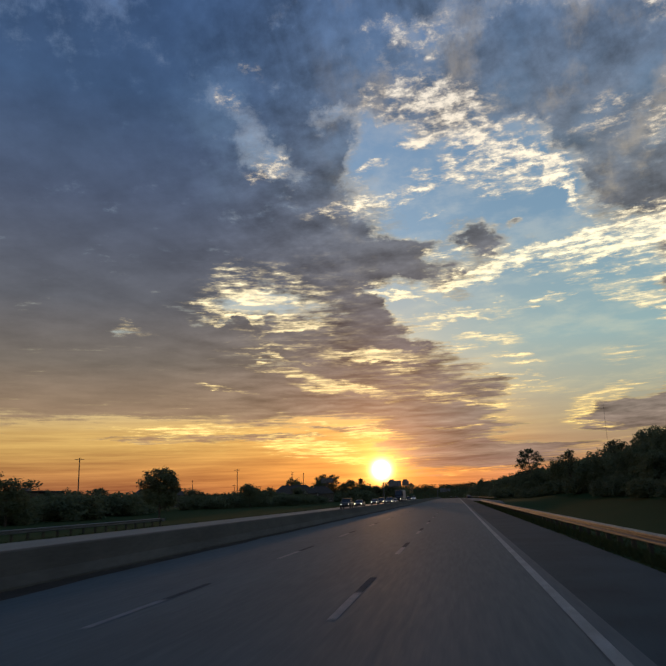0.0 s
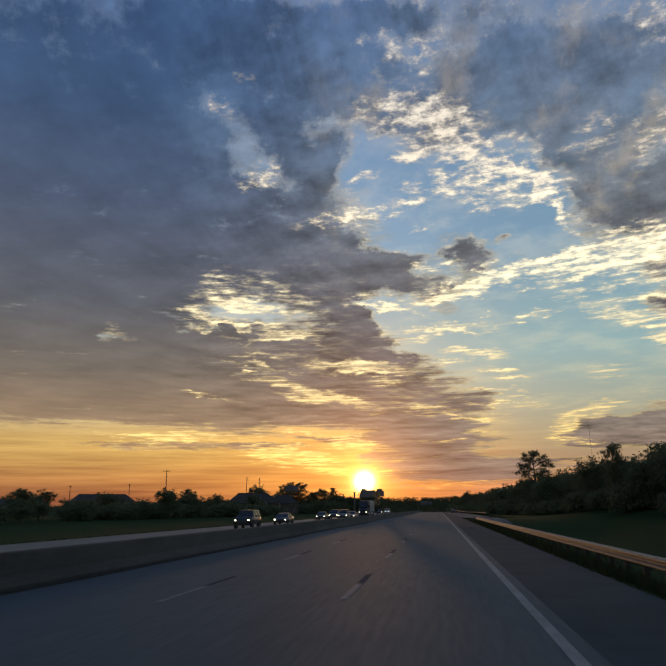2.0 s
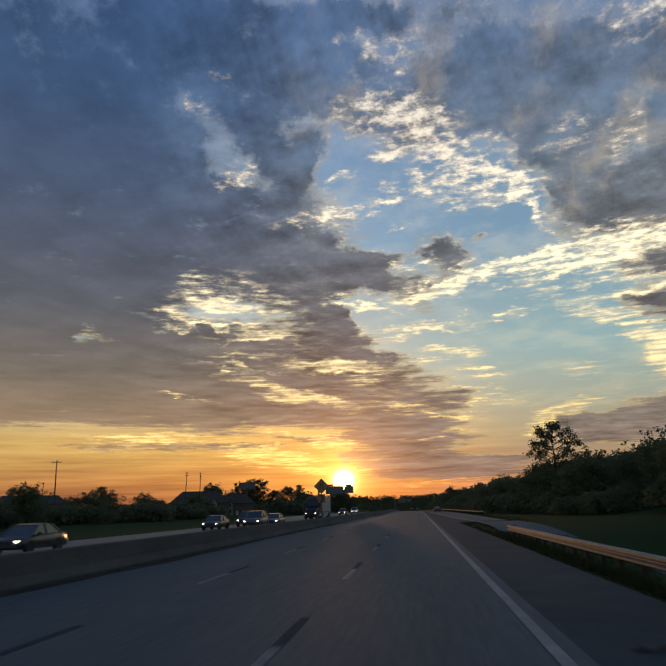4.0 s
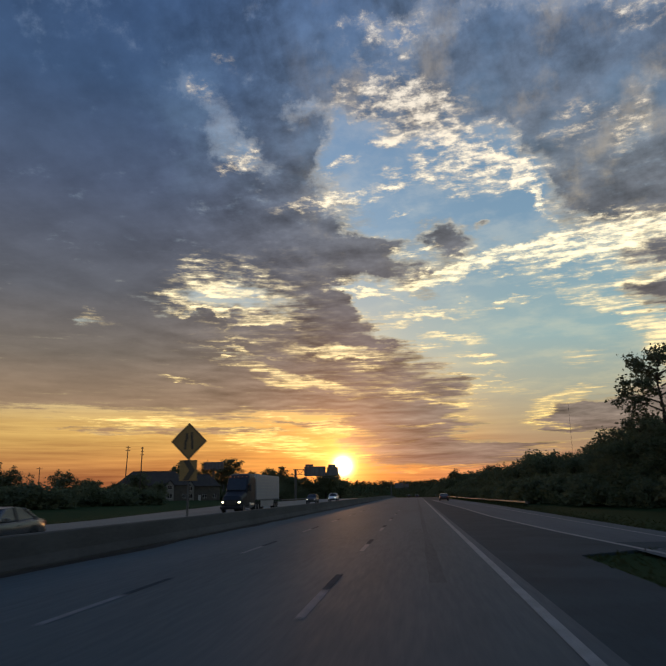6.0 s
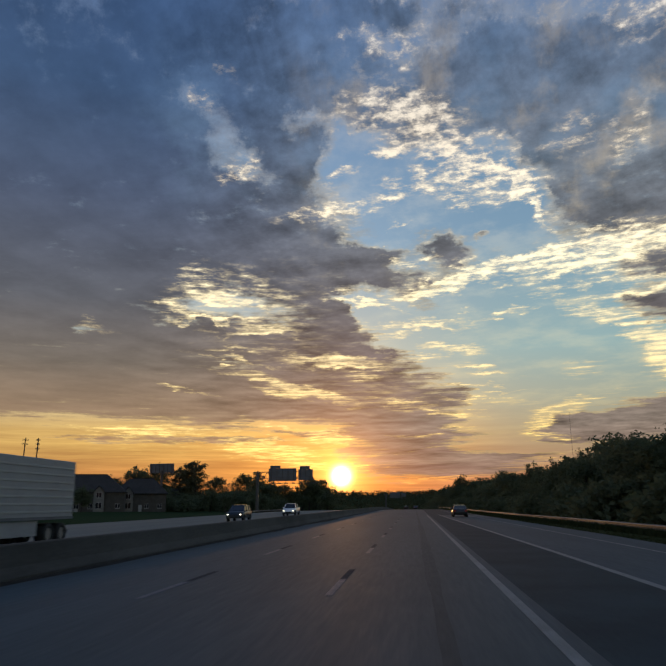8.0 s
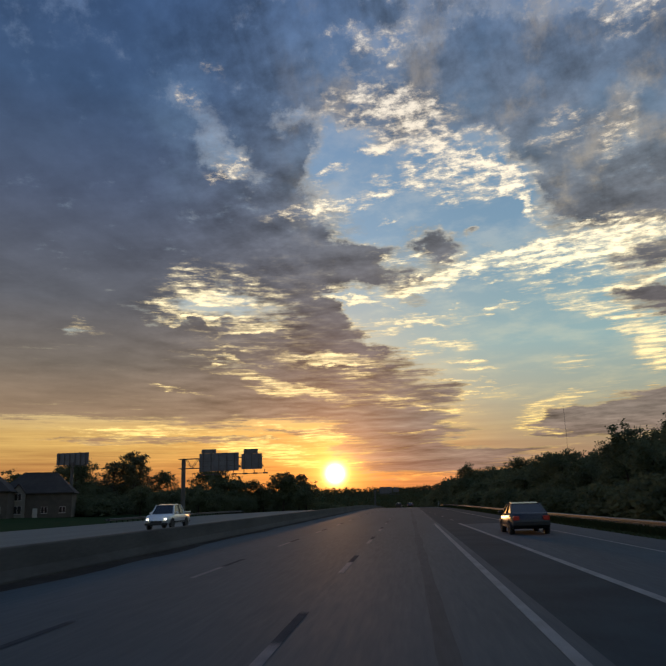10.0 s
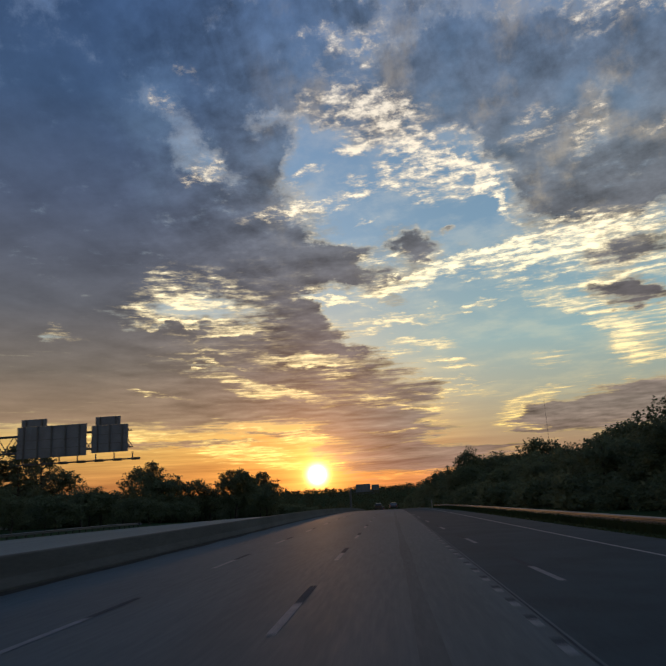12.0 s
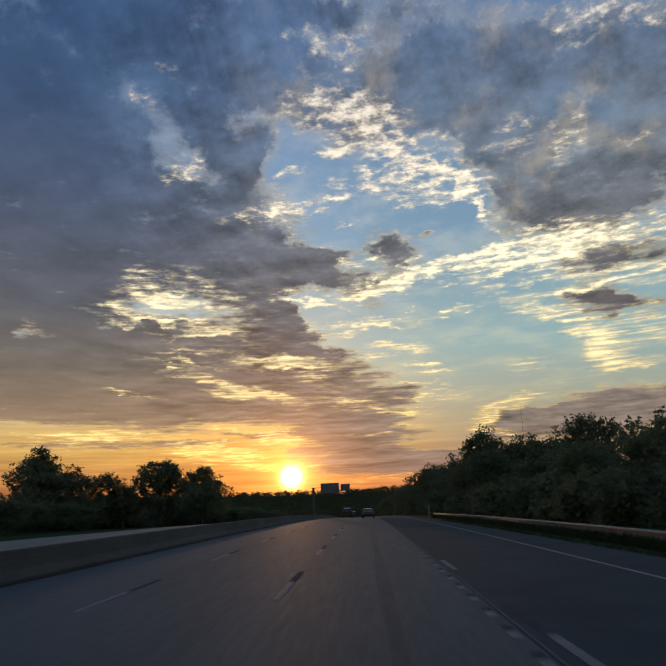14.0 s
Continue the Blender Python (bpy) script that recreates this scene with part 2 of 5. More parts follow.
R = bank(R, -12.3, 17.6, 4.1, 1.1, 0.55, -20)
R = bank(R, -25.8, 13.8, 2.3, 0.7, 0.5, -6)
R = bank(R, -14.4, 11.5, 6.2, 0.3, 1.0, -8)
R = bank(R, -10.8, 9.6, 6.8, 0.5, 1.2, -13)
R = bank(R, -8.4, 8.6, 6.2, 0.6, 1.3, -7)
R = bank(R, -12.2, 10.3, 2.8, 0.4, 0.8, -12)
R = bank(R, -14.7, 12.5, 5.1, 0.4, 0.55)
R = bank(R, -6.3, 11.5, 6.9, 0.7, 1.2, -4)
R = bank(R, -4.9, 10.9, 4.6, 0.3, 1.0, -3)
R = bank(R, -3.8, 10.1, 2.3, 0.6, 0.8)
R = bank(R, -18.7, 9.4, 3.2, 0.3, 1.0, -5)
R = bank(R, -16.7, 8.7, 2.2, 0.2, 0.9, -3)
R = bank(R, -0.4, 7.9, 3.3, 0.4, 0.9, -6)
R = bank(R, 1.6, 7.2, 4.4, 0.3, 0.8, -6)
R = bank(R, -10.8, 6.1, 3.8, 0.3, 1.3, -3)
R = bank(R, -12.2, 4.3, 4.7, 1.4, 1.5, -6)
R = bank(R, -9.8, 3.8, 4.4, 1.3, 1.6, -12)
R = bank(R, -8.8, 3.1, 2.2, 0.4, 1.0, -14)
R = bank(R, -6.7, 5.1, 3.1, 1.4, 1.4)
R = bank(R, -6.0, 2.8, 6.1, 0.5, 1.3)
R = bank(R, -19.6, 5.7, 7.9, 0.8, 1.1, 2)
R = bank(R, -24.4, 5.9, 5.1, 0.4, 0.7, -5)
R = bank(R, 9.8, 5.9, 2.4, 1.2, 1.0, 35)
R = bank(R, 12.1, 6.7, 2.5, 0.5, 0.9, 16)
R = bank(R, 11.9, 7.2, 3.5, 0.5, 1.1, 10)
R = bank(R, 11.0, 4.9, 3.0, 0.4, 0.9, -5)
R = bank(R, 13.7, 10.2, 3.0, 1.4, 0.75, 6)
R = bank(R, 7.7, 7.6, 3.2, 0.6, 0.8)
R = bank(R, 14.7, 7.9, 4.4, 0.4, 0.7, 6)
R = bank(R, 2.1, 1.8, 5.9, 0.5, 0.9, 4)
R = bank(R, 0.9, 5.2, 3.8, 0.3, 0.8)
R = bank(R, -18.2, 31.7, 1.3, 1.8, 0.5, 30)
R = bank(R, -16.4, 34.1, 3.1, 1.2, 0.35, -25)
R = bank(R, -13.5, 26.8, 1.4, 0.7, 0.9, 20)
R = bank(R, -14.6, 26.1, 3.6, 1.1, 0.55)
R = bank(R, 18.3, 26.8, 2.0, 3.8, 0.34, -30)
R = bank(R, 14.5, 27.9, 3.8, 2.0, 0.3, 20)
R = bank(R, 20.9, 34.1, 5.6, 2.2, 0.5)
R = bank(R, -4.5, 26.6, 2.8, 0.7, 0.8, 10)
R = bank(R, 0.2, 34.6, 0.9, 0.5, 0.7)
D = G.m("ADD", D, G.m("MULTIPLY_ADD", coarse, 1.2, G.m("MULTIPLY_ADD", fine, 1.5, -1.35)))
D = G.m("ADD", D, G.m("MULTIPLY", G.m("ADD", comb, -0.5), G.step(EP, 10.0, 24.0, 1.5, 0.3)))
cover = G.step(D, G.step(EP, 8.0, 24.0, 0.22, 0.0), G.step(EP, 8.0, 24.0, 0.78, 1.05))
thick = G.m("SUBTRACT", G.step(D, 0.45, 1.25), G.m("MULTIPLY", relief, G.step(AZ, -22.0, -8.0, 0.5, 1.5)))
# thin cloud that the sun shines through: cells high up, combed streaks low down
weave = G.m("ADD", G.m("MULTIPLY", cells, high_up), G.m("MULTIPLY", comb, G.m("SUBTRACT", 1.0, high_up)))
weave = G.m("ADD", G.m("MULTIPLY", weave, 0.58), G.m("MULTIPLY", cells, 0.42))
# edges of the dark cloud towards the sun are lit as well
R = G.m("MULTIPLY_ADD", G.m("MULTIPLY", cover, G.m("SUBTRACT", 1.0, cover)), G.step(AZ, -17.0, -4.0, 0.2, 1.3), R)
R = G.m("MINIMUM", R, 1.25)
body = G.m("MULTIPLY_ADD", G.m("MULTIPLY", G.m("ADD", weave, -0.51), G.step(R, 0.05, 0.5)), 6.0, R)
body = G.m("MULTIPLY_ADD", relief, -0.8, body)
veil = G.m("MULTIPLY", G.step(body, 0.1, 1.05), G.step(R, 0.02, 0.3))
gleam = G.step(body, 0.6, 1.9)

right = G.step(AZ, -8.0, 9.0)
nishita = G.node("ShaderNodeTexSky")
nishita.sky_type, nishita.sun_disc, nishita.dust_density = "NISHITA", False, 2.0
nishita.sun_elevation, nishita.sun_rotation = radians(SUN_EL), radians(SUN_AZ)
clear_r = G.ramp(EP, [(0, (180, 104, 84)), (1.6, (174, 114, 96)), (3.2, (146, 124, 106)), (5.5, (152, 146, 124)), (8, (152, 163, 151)), (12, (139, 173, 177)), (21, (117, 153, 179)), (42, (80, 112, 160))], 0, 45)
clear_l = G.ramp(EP, [(0, (146, 88, 66)), (1.2, (156, 98, 68)), (2.6, (172, 117, 72)), (4.2, (192, 149, 86)), (5.6, (200, 162, 98)), (8, (200, 184, 144)), (12, (176, 186, 178)), (20, (136, 168, 194)), (42, (76, 110, 164))], 0, 45)
clear = G.mix(right, clear_l, clear_r)
clear = G.mix(0.12, clear, G.mix(1.0, nishita.outputs[0], (0.1, 0.1, 0.1), "MULTIPLY"))
dark_l = G.ramp(EP, [(0, (176, 110, 80)), (4, (170, 130, 94)), (7, (148, 124, 100)), (11, (116, 107, 98)), (16, (93, 95, 102)), (24, (75, 86, 108)), (32, (60, 82, 114)), (42, (54, 78, 115))], 0, 45)
dark_r = G.ramp(EP, [(0, (166, 104, 88)), (2.5, (142, 116, 100)), (6, (132, 119, 108)), (11, (104, 96, 95)), (18, (102, 102, 106)), (25, (106, 114, 124)), (32, (92, 107, 128)), (42, (82, 104, 136))], 0, 45)
dark = G.mix(G.step(AZ, -23.0, 4.0), dark_l, dark_r)
lit = G.ramp(EP, [(0, (244, 142, 92)), (2.4, (255, 190, 96)), (4, (255, 220, 128)), (9, (255, 230, 166)), (18, (255, 244, 206)), (24, (246, 234, 208)), (29, (220, 210, 194)), (45, (172, 178, 188))], 0, 45)
# slow light and shade inside the thick cloud
swing = G.step(AZ, -26.0, -10.0, 0.7, 2.2)
shade = G.m("ADD", G.m("MULTIPLY", G.m("ADD", mottle, -0.5), swing), 1.0)
shade = G.m("MULTIPLY_ADD", relief, G.step(AZ, -26.0, -8.0, -0.15, -0.7), shade)
dark = G.mix(1.0, dark, G.node("ShaderNodeCombineColor", {i: shade for i in range(3)}).outputs[0], "MULTIPLY")
# high up the sheet thins and the blue shows softly through
through_blue = G.m("MULTIPLY", G.step(coarse, 0.44, 0.68, 0.0, 0.42), G.m("MULTIPLY", G.step(EP, 21.0, 31.0), G.step(AZ, -27.0, -15.0, 0.1, 1.0)))
dark = G.mix(through_blue, dark, clear)
# and in places it stands in soft warm light
warm = G.m("MULTIPLY", G.step(G.noise(half, 0.17, 7.0, 0.6).outputs[0], 0.5, 0.7, 0.0, 0.45), G.m("MULTIPLY", G.step(EP, 15.0, 22.0), G.step(AZ, -12.0, -2.0)))
dark = G.mix(warm, dark, G.mix(1.0, lit, (0.6, 0.56, 0.52), "MULTIPLY"))
thin_cloud = G.mix(G.step(AZ, -24.0, -6.0, 0.06, 0.24), dark, lit)
cloud = G.mix(G.step(thick, 0.0, 0.7), thin_cloud, dark)
# a faint combed veil over the open sky
haze = G.m("MULTIPLY", G.step(mottle, 0.42, 0.7, 0.0, 0.16), G.step(EP, 3.0, 8.0))
sky = G.mix(cover, G.mix(haze, clear, lit), cloud)
lit_soft = G.mix(0.42, sky, G.mix(1.0, lit, (0.86, 0.8, 0.74), "MULTIPLY"))
lit_full = G.mix(1.0, lit, (1.3, 1.27, 1.22), "MULTIPLY")
sky = G.mix(veil, sky, G.mix(gleam, lit_soft, lit_full))
# thin level streaks low down
thin = G.node("ShaderNodeMapping", {0: ray, 3: (4.0, 4.0, 90.0)}).outputs[0]
streak = G.noise(thin, 1.3, 6.0, 0.6).outputs[0]
streaks = G.m("MULTIPLY", G.m("MULTIPLY_ADD", streak, 1.5, -0.75), G.m("MULTIPLY", G.step(EP, 3.0, 9.0, 1.0, 0.0), G.m("MAXIMUM", G.step(AZ, 0.0, 9.0, 1.0, 0.3), G.step(EP, 1.4, 3.2, 1.3, 0.0))))
sky = G.mix(1.0, sky, G.node("ShaderNodeCombineColor", {0: G.m("ADD", 1.0, streaks), 1: G.m("MULTIPLY_ADD", streaks, 1.25, 1.0), 2: G.m("MULTIPLY_ADD", streaks, 1.1, 1.0)}).outputs[0], "MULTIPLY")
# the sun and the glow of the air round it
SUN_WAY = Vector((math.sin(radians(SUN_AZ)) * math.cos(radians(SUN_EL)), math.cos(radians(SUN_AZ)) * math.cos(radians(SUN_EL)), math.sin(radians(SUN_EL))))
off = G.m("MULTIPLY", G.m("ARCCOSINE", G.m("MINIMUM", G.v("DOT_PRODUCT", ray, tuple(SUN_WAY)), 1.0)), 57.2958)
glow_wide = G.m("POWER", 2.71828, G.m("MULTIPLY", off, -1 / 4.1))
glow_near = G.m("POWER", 2.71828, G.m("MULTIPLY", off, -1 / 0.95))
disc = G.m("POWER", 2.71828, G.m("MULTIPLY", G.m("MULTIPLY", off, off), -1 / 0.32))


def scaled(col, f):
    return G.mix(1.0, col, G.node("ShaderNodeCombineColor", {i: f for i in range(3)}).outputs[0], "MULTIPLY")


sky = G.mix(1.0, sky, scaled((0.6, 0.19, 0.03), glow_wide), "ADD")
sky = G.mix(1.0, sky, scaled((2.6, 1.25, 0.25), glow_near), "ADD")
sky = G.mix(1.0, sky, scaled((9.0, 7.5, 4.0), disc), "ADD")
background = G.node("ShaderNodeBackground", {"Color": sky, "Strength": 1.1})
WT.links.new(background.outputs[0], G.node("ShaderNodeOutputWorld").inputs[0])

sun_data = bpy.data.lights.new("sun", "SUN")
sun_data.energy, sun_data.angle, sun_data.color = 0.35, radians(0.53), (1.0, 0.5, 0.2)
sun = new("sun", sun_data)
sun.matrix_world = look(tuple(SUN_WAY * 100), (0, 0, 0))

# ---- materials ----


def material(name, colour, rough=0.8, metal=0.0, vary=0.35, scale=1.5, fine=14.0, bump=0.2, stretch=(1, 1, 1), second=None, spec=0.5, glow=None, by_object=False):
    """A surface of one base colour with blotches at a large scale and grain at a fine one; second: the colour of the blotches."""
    mat = bpy.data.materials.new(name)
    mat.use_nodes = True
    g = Graph(mat.node_tree)
    bsdf = mat.node_tree.nodes["Principled BSDF"]
    at = g.node("ShaderNodeMapping", {0: g.node("ShaderNodeTexCoord").outputs["Object"], 3: stretch}).outputs[0]
    big = g.noise(at, scale, 5.0, 0.6).outputs[0]
    small = g.noise(at, fine, 6.0, 0.65).outputs[0]
    f = g.step(g.m("MULTIPLY_ADD", small, 0.35, g.m("MULTIPLY", big, 0.75)), 0.36, 0.74)
    other = second if second else tuple(c * (1 - vary) for c in colour)
    col = g.mix(f, colour, other)
    if by_object:
        r = g.node("ShaderNodeObjectInfo").outputs["Random"]
        col = g.mix(1.0, col, g.node("ShaderNodeCombineColor", {i: g.m("MULTIPLY_ADD", r, 0.5, 0.75) for i in range(3)}).outputs[0], "MULTIPLY")
    g.put(bsdf.inputs["Base Color"], col)
    g.put(bsdf.inputs["Roughness"], g.m("MULTIPLY_ADD", small, 0.3, rough - 0.15, True))
    bsdf.inputs["Metallic"].default_value = metal
    bsdf.inputs["Specular IOR Level"].default_value = spec
    if bump:
        b = g.node("ShaderNodeBump", {"Strength": bump, "Distance": 0.02, "Height": small})
        g.put(bsdf.inputs["Normal"], b.outputs[0])
    if glow:
        bsdf.inputs["Emission Color"].default_value = (*glow[:3], 1)
        bsdf.inputs["Emission Strength"].default_value = glow[3]
    return mat


def leafy(name, colour, second):
    mat = bpy.data.materials.new(name)
    mat.use_nodes = True
    g = Graph(mat.node_tree)
    bsdf = mat.node_tree.nodes["Principled BSDF"]
    r = g.node("ShaderNodeNewGeometry").outputs["Random Per Island"]
    o = g.node("ShaderNodeObjectInfo").outputs["Random"]
    col = g.mix(g.m("MULTIPLY_ADD", o, 0.5, g.m("MULTIPLY", r, 0.5)), colour, second)
    g.put(bsdf.inputs["Base Color"], col)
    bsdf.inputs["Roughness"].default_value = 0.85
    bsdf.inputs["Specular IOR Level"].default_value = 0.08
    # light also comes through the leaves
    through_leaf = g.node("ShaderNodeBsdfTranslucent", {"Color": col})
    both = g.node("ShaderNodeMixShader", {0: 0.42, 1: bsdf.outputs[0], 2: through_leaf.outputs[0]})
    g.put(mat.node_tree.nodes["Material Output"].inputs[0], both.outputs[0])
    return mat


M_ROAD = material("worn_concrete_road", (0.05, 0.07, 0.079), 0.8, vary=0.26, scale=0.55, fine=9.0, bump=0.2, stretch=(1.0, 0.07, 1), spec=0.24)
M_RAMP = material("ramp_concrete", (0.056, 0.078, 0.09), 0.85, vary=0.3, scale=0.5, fine=9.0, bump=0.25, stretch=(1.0, 0.08, 1), spec=0.18)
M_SHOULDER = material("shoulder_asphalt", (0.035, 0.053, 0.061), 0.88, vary=0.35, scale=0.4, fine=12.0, bump=0.3, spec=0.07)
M_FAR_ROAD = material("pale_concrete_road", (0.135, 0.138, 0.122), 0.75, vary=0.25, scale=0.4, fine=8.0, bump=0.2, stretch=(1.0, 0.08, 1), spec=0.3)
M_GRASS = material("dark_summer_grass", (0.016, 0.036, 0.013), 0.95, second=(0.022, 0.037, 0.014), scale=0.09, fine=2.5, bump=0.6, spec=0.02)
M_BLADE = leafy("grass_blades", (0.028, 0.042, 0.018), (0.036, 0.046, 0.021))
M_DIRT = material("gutter_dirt", (0.04, 0.035, 0.03), 0.95, vary=0.5, scale=0.8, fine=9.0, bump=0.5, spec=0.1)
M_BARRIER = material("weathered_barrier_concrete", (0.085, 0.08, 0.072), 0.9, vary=0.4, scale=0.35, fine=6.0, bump=0.3, stretch=(1, 0.5, 2.0), spec=0.25)
M_PAINT = material("worn_white_road_paint", (0.18, 0.19, 0.2), 0.7, vary=0.45, scale=1.4, fine=22.0, bump=0.15, spec=0.4)
M_DASH = material("thin_worn_white_dash_paint", (0.15, 0.155, 0.165), 0.8, second=(0.07, 0.075, 0.085), scale=2.2, fine=16.0, bump=0.15, spec=0.3)
M_BLACK_PAINT = material("black_contrast_paint", (0.048, 0.057, 0.065), 1.0, vary=0.4, scale=2.0, fine=18.0, bump=0.15, spec=0.05)
M_OIL = material("oil_darkened_concrete", (0.04, 0.055, 0.062), 0.8, vary=0.3, scale=0.6, fine=9.0, bump=0.2, stretch=(1.0, 0.12, 1), spec=0.2)
M_STEEL = material("galvanised_steel", (0.13, 0.13, 0.135), 0.5, 0.5, vary=0.3, scale=1.2, fine=9.0, bump=0.08, stretch=(1, 0.3, 1), spec=0.16)
M_POSTWOOD = material("grey_treated_timber", (0.03, 0.026, 0.022), 0.9, vary=0.4, scale=2.0, fine=14.0, bump=0.4, stretch=(1, 1, 0.2))
M_POLE = material("dark_utility_pole_timber", (0.06, 0.045, 0.035), 0.9, vary=0.4, scale=1.0, fine=9.0, bump=0.4, stretch=(1, 1, 0.1))
M_SIGNBACK = material("dull_aluminium_sign_back", (0.13, 0.14, 0.16), 0.6, 0.3, vary=0.3, scale=0.7, fine=5.0, bump=0.05)
M_GANTRY = material("galvanised_gantry_steel", (0.09, 0.09, 0.09), 0.6, 0.4, vary=0.3, scale=0.8, fine=8.0, bump=0.08)
M_YELLOW = material("yellow_warning_sheeting", (0.26, 0.165, 0.055), 0.6, vary=0.2, scale=1.5, fine=12.0, bump=0.03)
M_BLACK = material("black_sign_ink", (0.05, 0.04, 0.03), 0.6, vary=0.3, scale=2.0, fine=12.0, bump=0.03)
M_BARK = material("tree_bark", (0.06, 0.045, 0.035), 0.95, vary=0.5, scale=2.0, fine=11.0, bump=0.6, stretch=(1, 1, 0.3))
M_LEAF = leafy("broad_leaves", (0.092, 0.112, 0.062), (0.115, 0.13, 0.076))
M_NEEDLE = leafy("pine_needles", (0.085, 0.1, 0.06), (0.11, 0.12, 0.072))
M_WOODS = leafy("far_wood_leaves", (0.05, 0.06, 0.03), (0.075, 0.075, 0.04))
M_ROOF = material("brown_roof_shingles", (0.04, 0.034, 0.03), 0.9, vary=0.4, scale=0.6, fine=7.0, bump=0.5)
M_BRICK = material("brown_brick_wall", (0.085, 0.073, 0.06), 0.9, vary=0.35, scale=0.8, fine=9.0, bump=0.3)
M_SIDING = material("pale_siding", (0.2, 0.19, 0.17), 0.8, vary=0.2, scale=0.8, fine=9.0, bump=0.1)
M_TRIM = material("white_house_trim", (0.36, 0.35, 0.33), 0.6, vary=0.15, scale=1.0, fine=9.0, bump=0.05)
M_GLASS = material("dark_window_glass", (0.02, 0.022, 0.025), 0.15, vary=0.2, scale=1.0, fine=4.0, bump=0.0)
M_TYRE = material("tyre_rubber", (0.02, 0.02, 0.02), 0.85, vary=0.3, scale=4.0, fine=20.0, bump=0.2)
M_RIM = material("wheel_alloy", (0.4, 0.4, 0.41), 0.35, 0.9, vary=0.2, scale=4.0, fine=16.0, bump=0.0)
M_TRAILER = material("white_trailer_panel", (0.3, 0.3, 0.31), 0.5, 0.1, vary=0.15, scale=0.5, fine=6.0, bump=0.04)
M_CHASSIS = material("black_chassis", (0.02, 0.02, 0.02), 0.7, vary=0.3, scale=2.0, fine=12.0, bump=0.1)
M_HEAD = material("headlight_lens", (0.8, 0.8, 0.75), 0.2, bump=0.0, glow=(1.0, 0.84, 0.55, 7.0))
M_MARKER = material("amber_marker_lens", (0.3, 0.09, 0.02), 0.4, bump=0.0, glow=(1.0, 0.35, 0.08, 0.35))
M_TAIL = material("tail_light_lens", (0.16, 0.012, 0.008), 0.4, bump=0.0, glow=(1.0, 0.06, 0.02, 0.03))


def car_paint(name, colour, metal=0.35, coat=0.6, rough=0.3, spec=0.5):
    mat = material(name, colour, rough, metal, vary=0.12, scale=1.5, fine=30.0, bump=0.0, spec=spec)
    mat.node_tree.nodes["Principled BSDF"].inputs["Coat Weight"].default_value = coat
    return mat


P_BLACK = car_paint("black_car_paint", (0.01, 0.01, 0.011), 0.0, 0.12)
P_GREY = car_paint("grey_car_paint", (0.07, 0.07, 0.075), 0.2, 0.3)
P_WHITE = car_paint("white_car_paint", (0.72, 0.72, 0.71))
P_BLUE = car_paint("dark_blue_cab_paint", (0.008, 0.01, 0.016), 0.0, 0.03, 0.5, 0.22)
P_RED = car_paint("dark_brown_car_paint", (0.016, 0.01, 0.008), 0.0, 0.1)

# ---- mesh helpers ----


def mesh_of(name, bm, mat, smooth=False):
    me = bpy.data.meshes.new(name)
    bm.normal_update()
    bm.to_mesh(me)
    bm.free()
    me.materials.append(mat)
    if smooth:
        for p in me.polygons:
            p.use_smooth = True
    return me


def part(name, bm, mat, parent=None, label="", smooth=False, kind=""):
    ob = new(name, mesh_of(name, bm, mat, smooth))
    if parent:
        ob.parent = parent
    return tagged(ob, label, kind=kind)


def thing(name, x, y, z, label, category, group="", turn=0.0, kind=""):
    ob = new(name)
    ob.empty_display_size = 0.2
    ob.matrix_basis = pose(x, y, z, 0, 0, turn)
    return tagged(ob, label, category, group, kind)


def box(bm, x0, x1, y0, y1, z0, z1, bevel=0.0):
    vs = [bm.verts.new((x, y, z)) for x in (x0, x1) for y in (y0, y1) for z in (z0, z1)]
    fs = [bm.faces.new([vs[i] for i in q]) for q in ((0, 1, 3, 2), (4, 6, 7, 5), (0, 4, 5, 1), (2, 3, 7, 6), (0, 2, 6, 4), (1, 5, 7, 3))]
    if bevel:
        es = list({e for f in fs for e in f.edges})
        bmesh.ops.bevel(bm, geom=es, offset=bevel, segments=2, affect="EDGES", profile=0.5)
    return bm


def boxed(x0, x1, y0, y1, z0, z1, bevel=0.0):
    return box(bmesh.new(), x0, x1, y0, y1, z0, z1, bevel)


def tube(bm, a, b, ra, rb, n=8):
    a, b = Vector(a), Vector(b)
    turn = (b - a).to_track_quat("Z", "Y")
    rings = []
    for c, r in ((a, ra), (b, rb)):
        rings.append([bm.verts.new(c + turn @ Vector((r * math.cos(k * math.tau / n), r * math.sin(k * math.tau / n), 0))) for k in range(n)])
    for k in range(n):
        bm.faces.new((rings[0][k], rings[0][(k + 1) % n], rings[1][(k + 1) % n], rings[1][k]))
    bm.faces.new(rings[0][::-1])
    bm.faces.new(rings[1])
    return bm


def tubed(a, b, ra, rb, n=8):
    return tube(bmesh.new(), a, b, ra, rb, n)


def loft(bm, rings, closed=True, caps=True):
    vs = [[bm.verts.new(p) for p in r] for r in rings]
    n = len(vs[0])
    for a, b in zip(vs, vs[1:]):
        for k in range(n if closed else n - 1):
            bm.faces.new((a[k], a[(k + 1) % n], b[(k + 1) % n], b[k]))
    if caps and closed:
        bm.faces.new(vs[0][::-1])
        bm.faces.new(vs[-1])
    return bm


# ---- lie of the land ----
CREST, RADIUS = 400.0, 8300.0


def smooth01(x):
    x = min(1.0, max(0.0, x))
    return x * x * (3 - 2 * x)


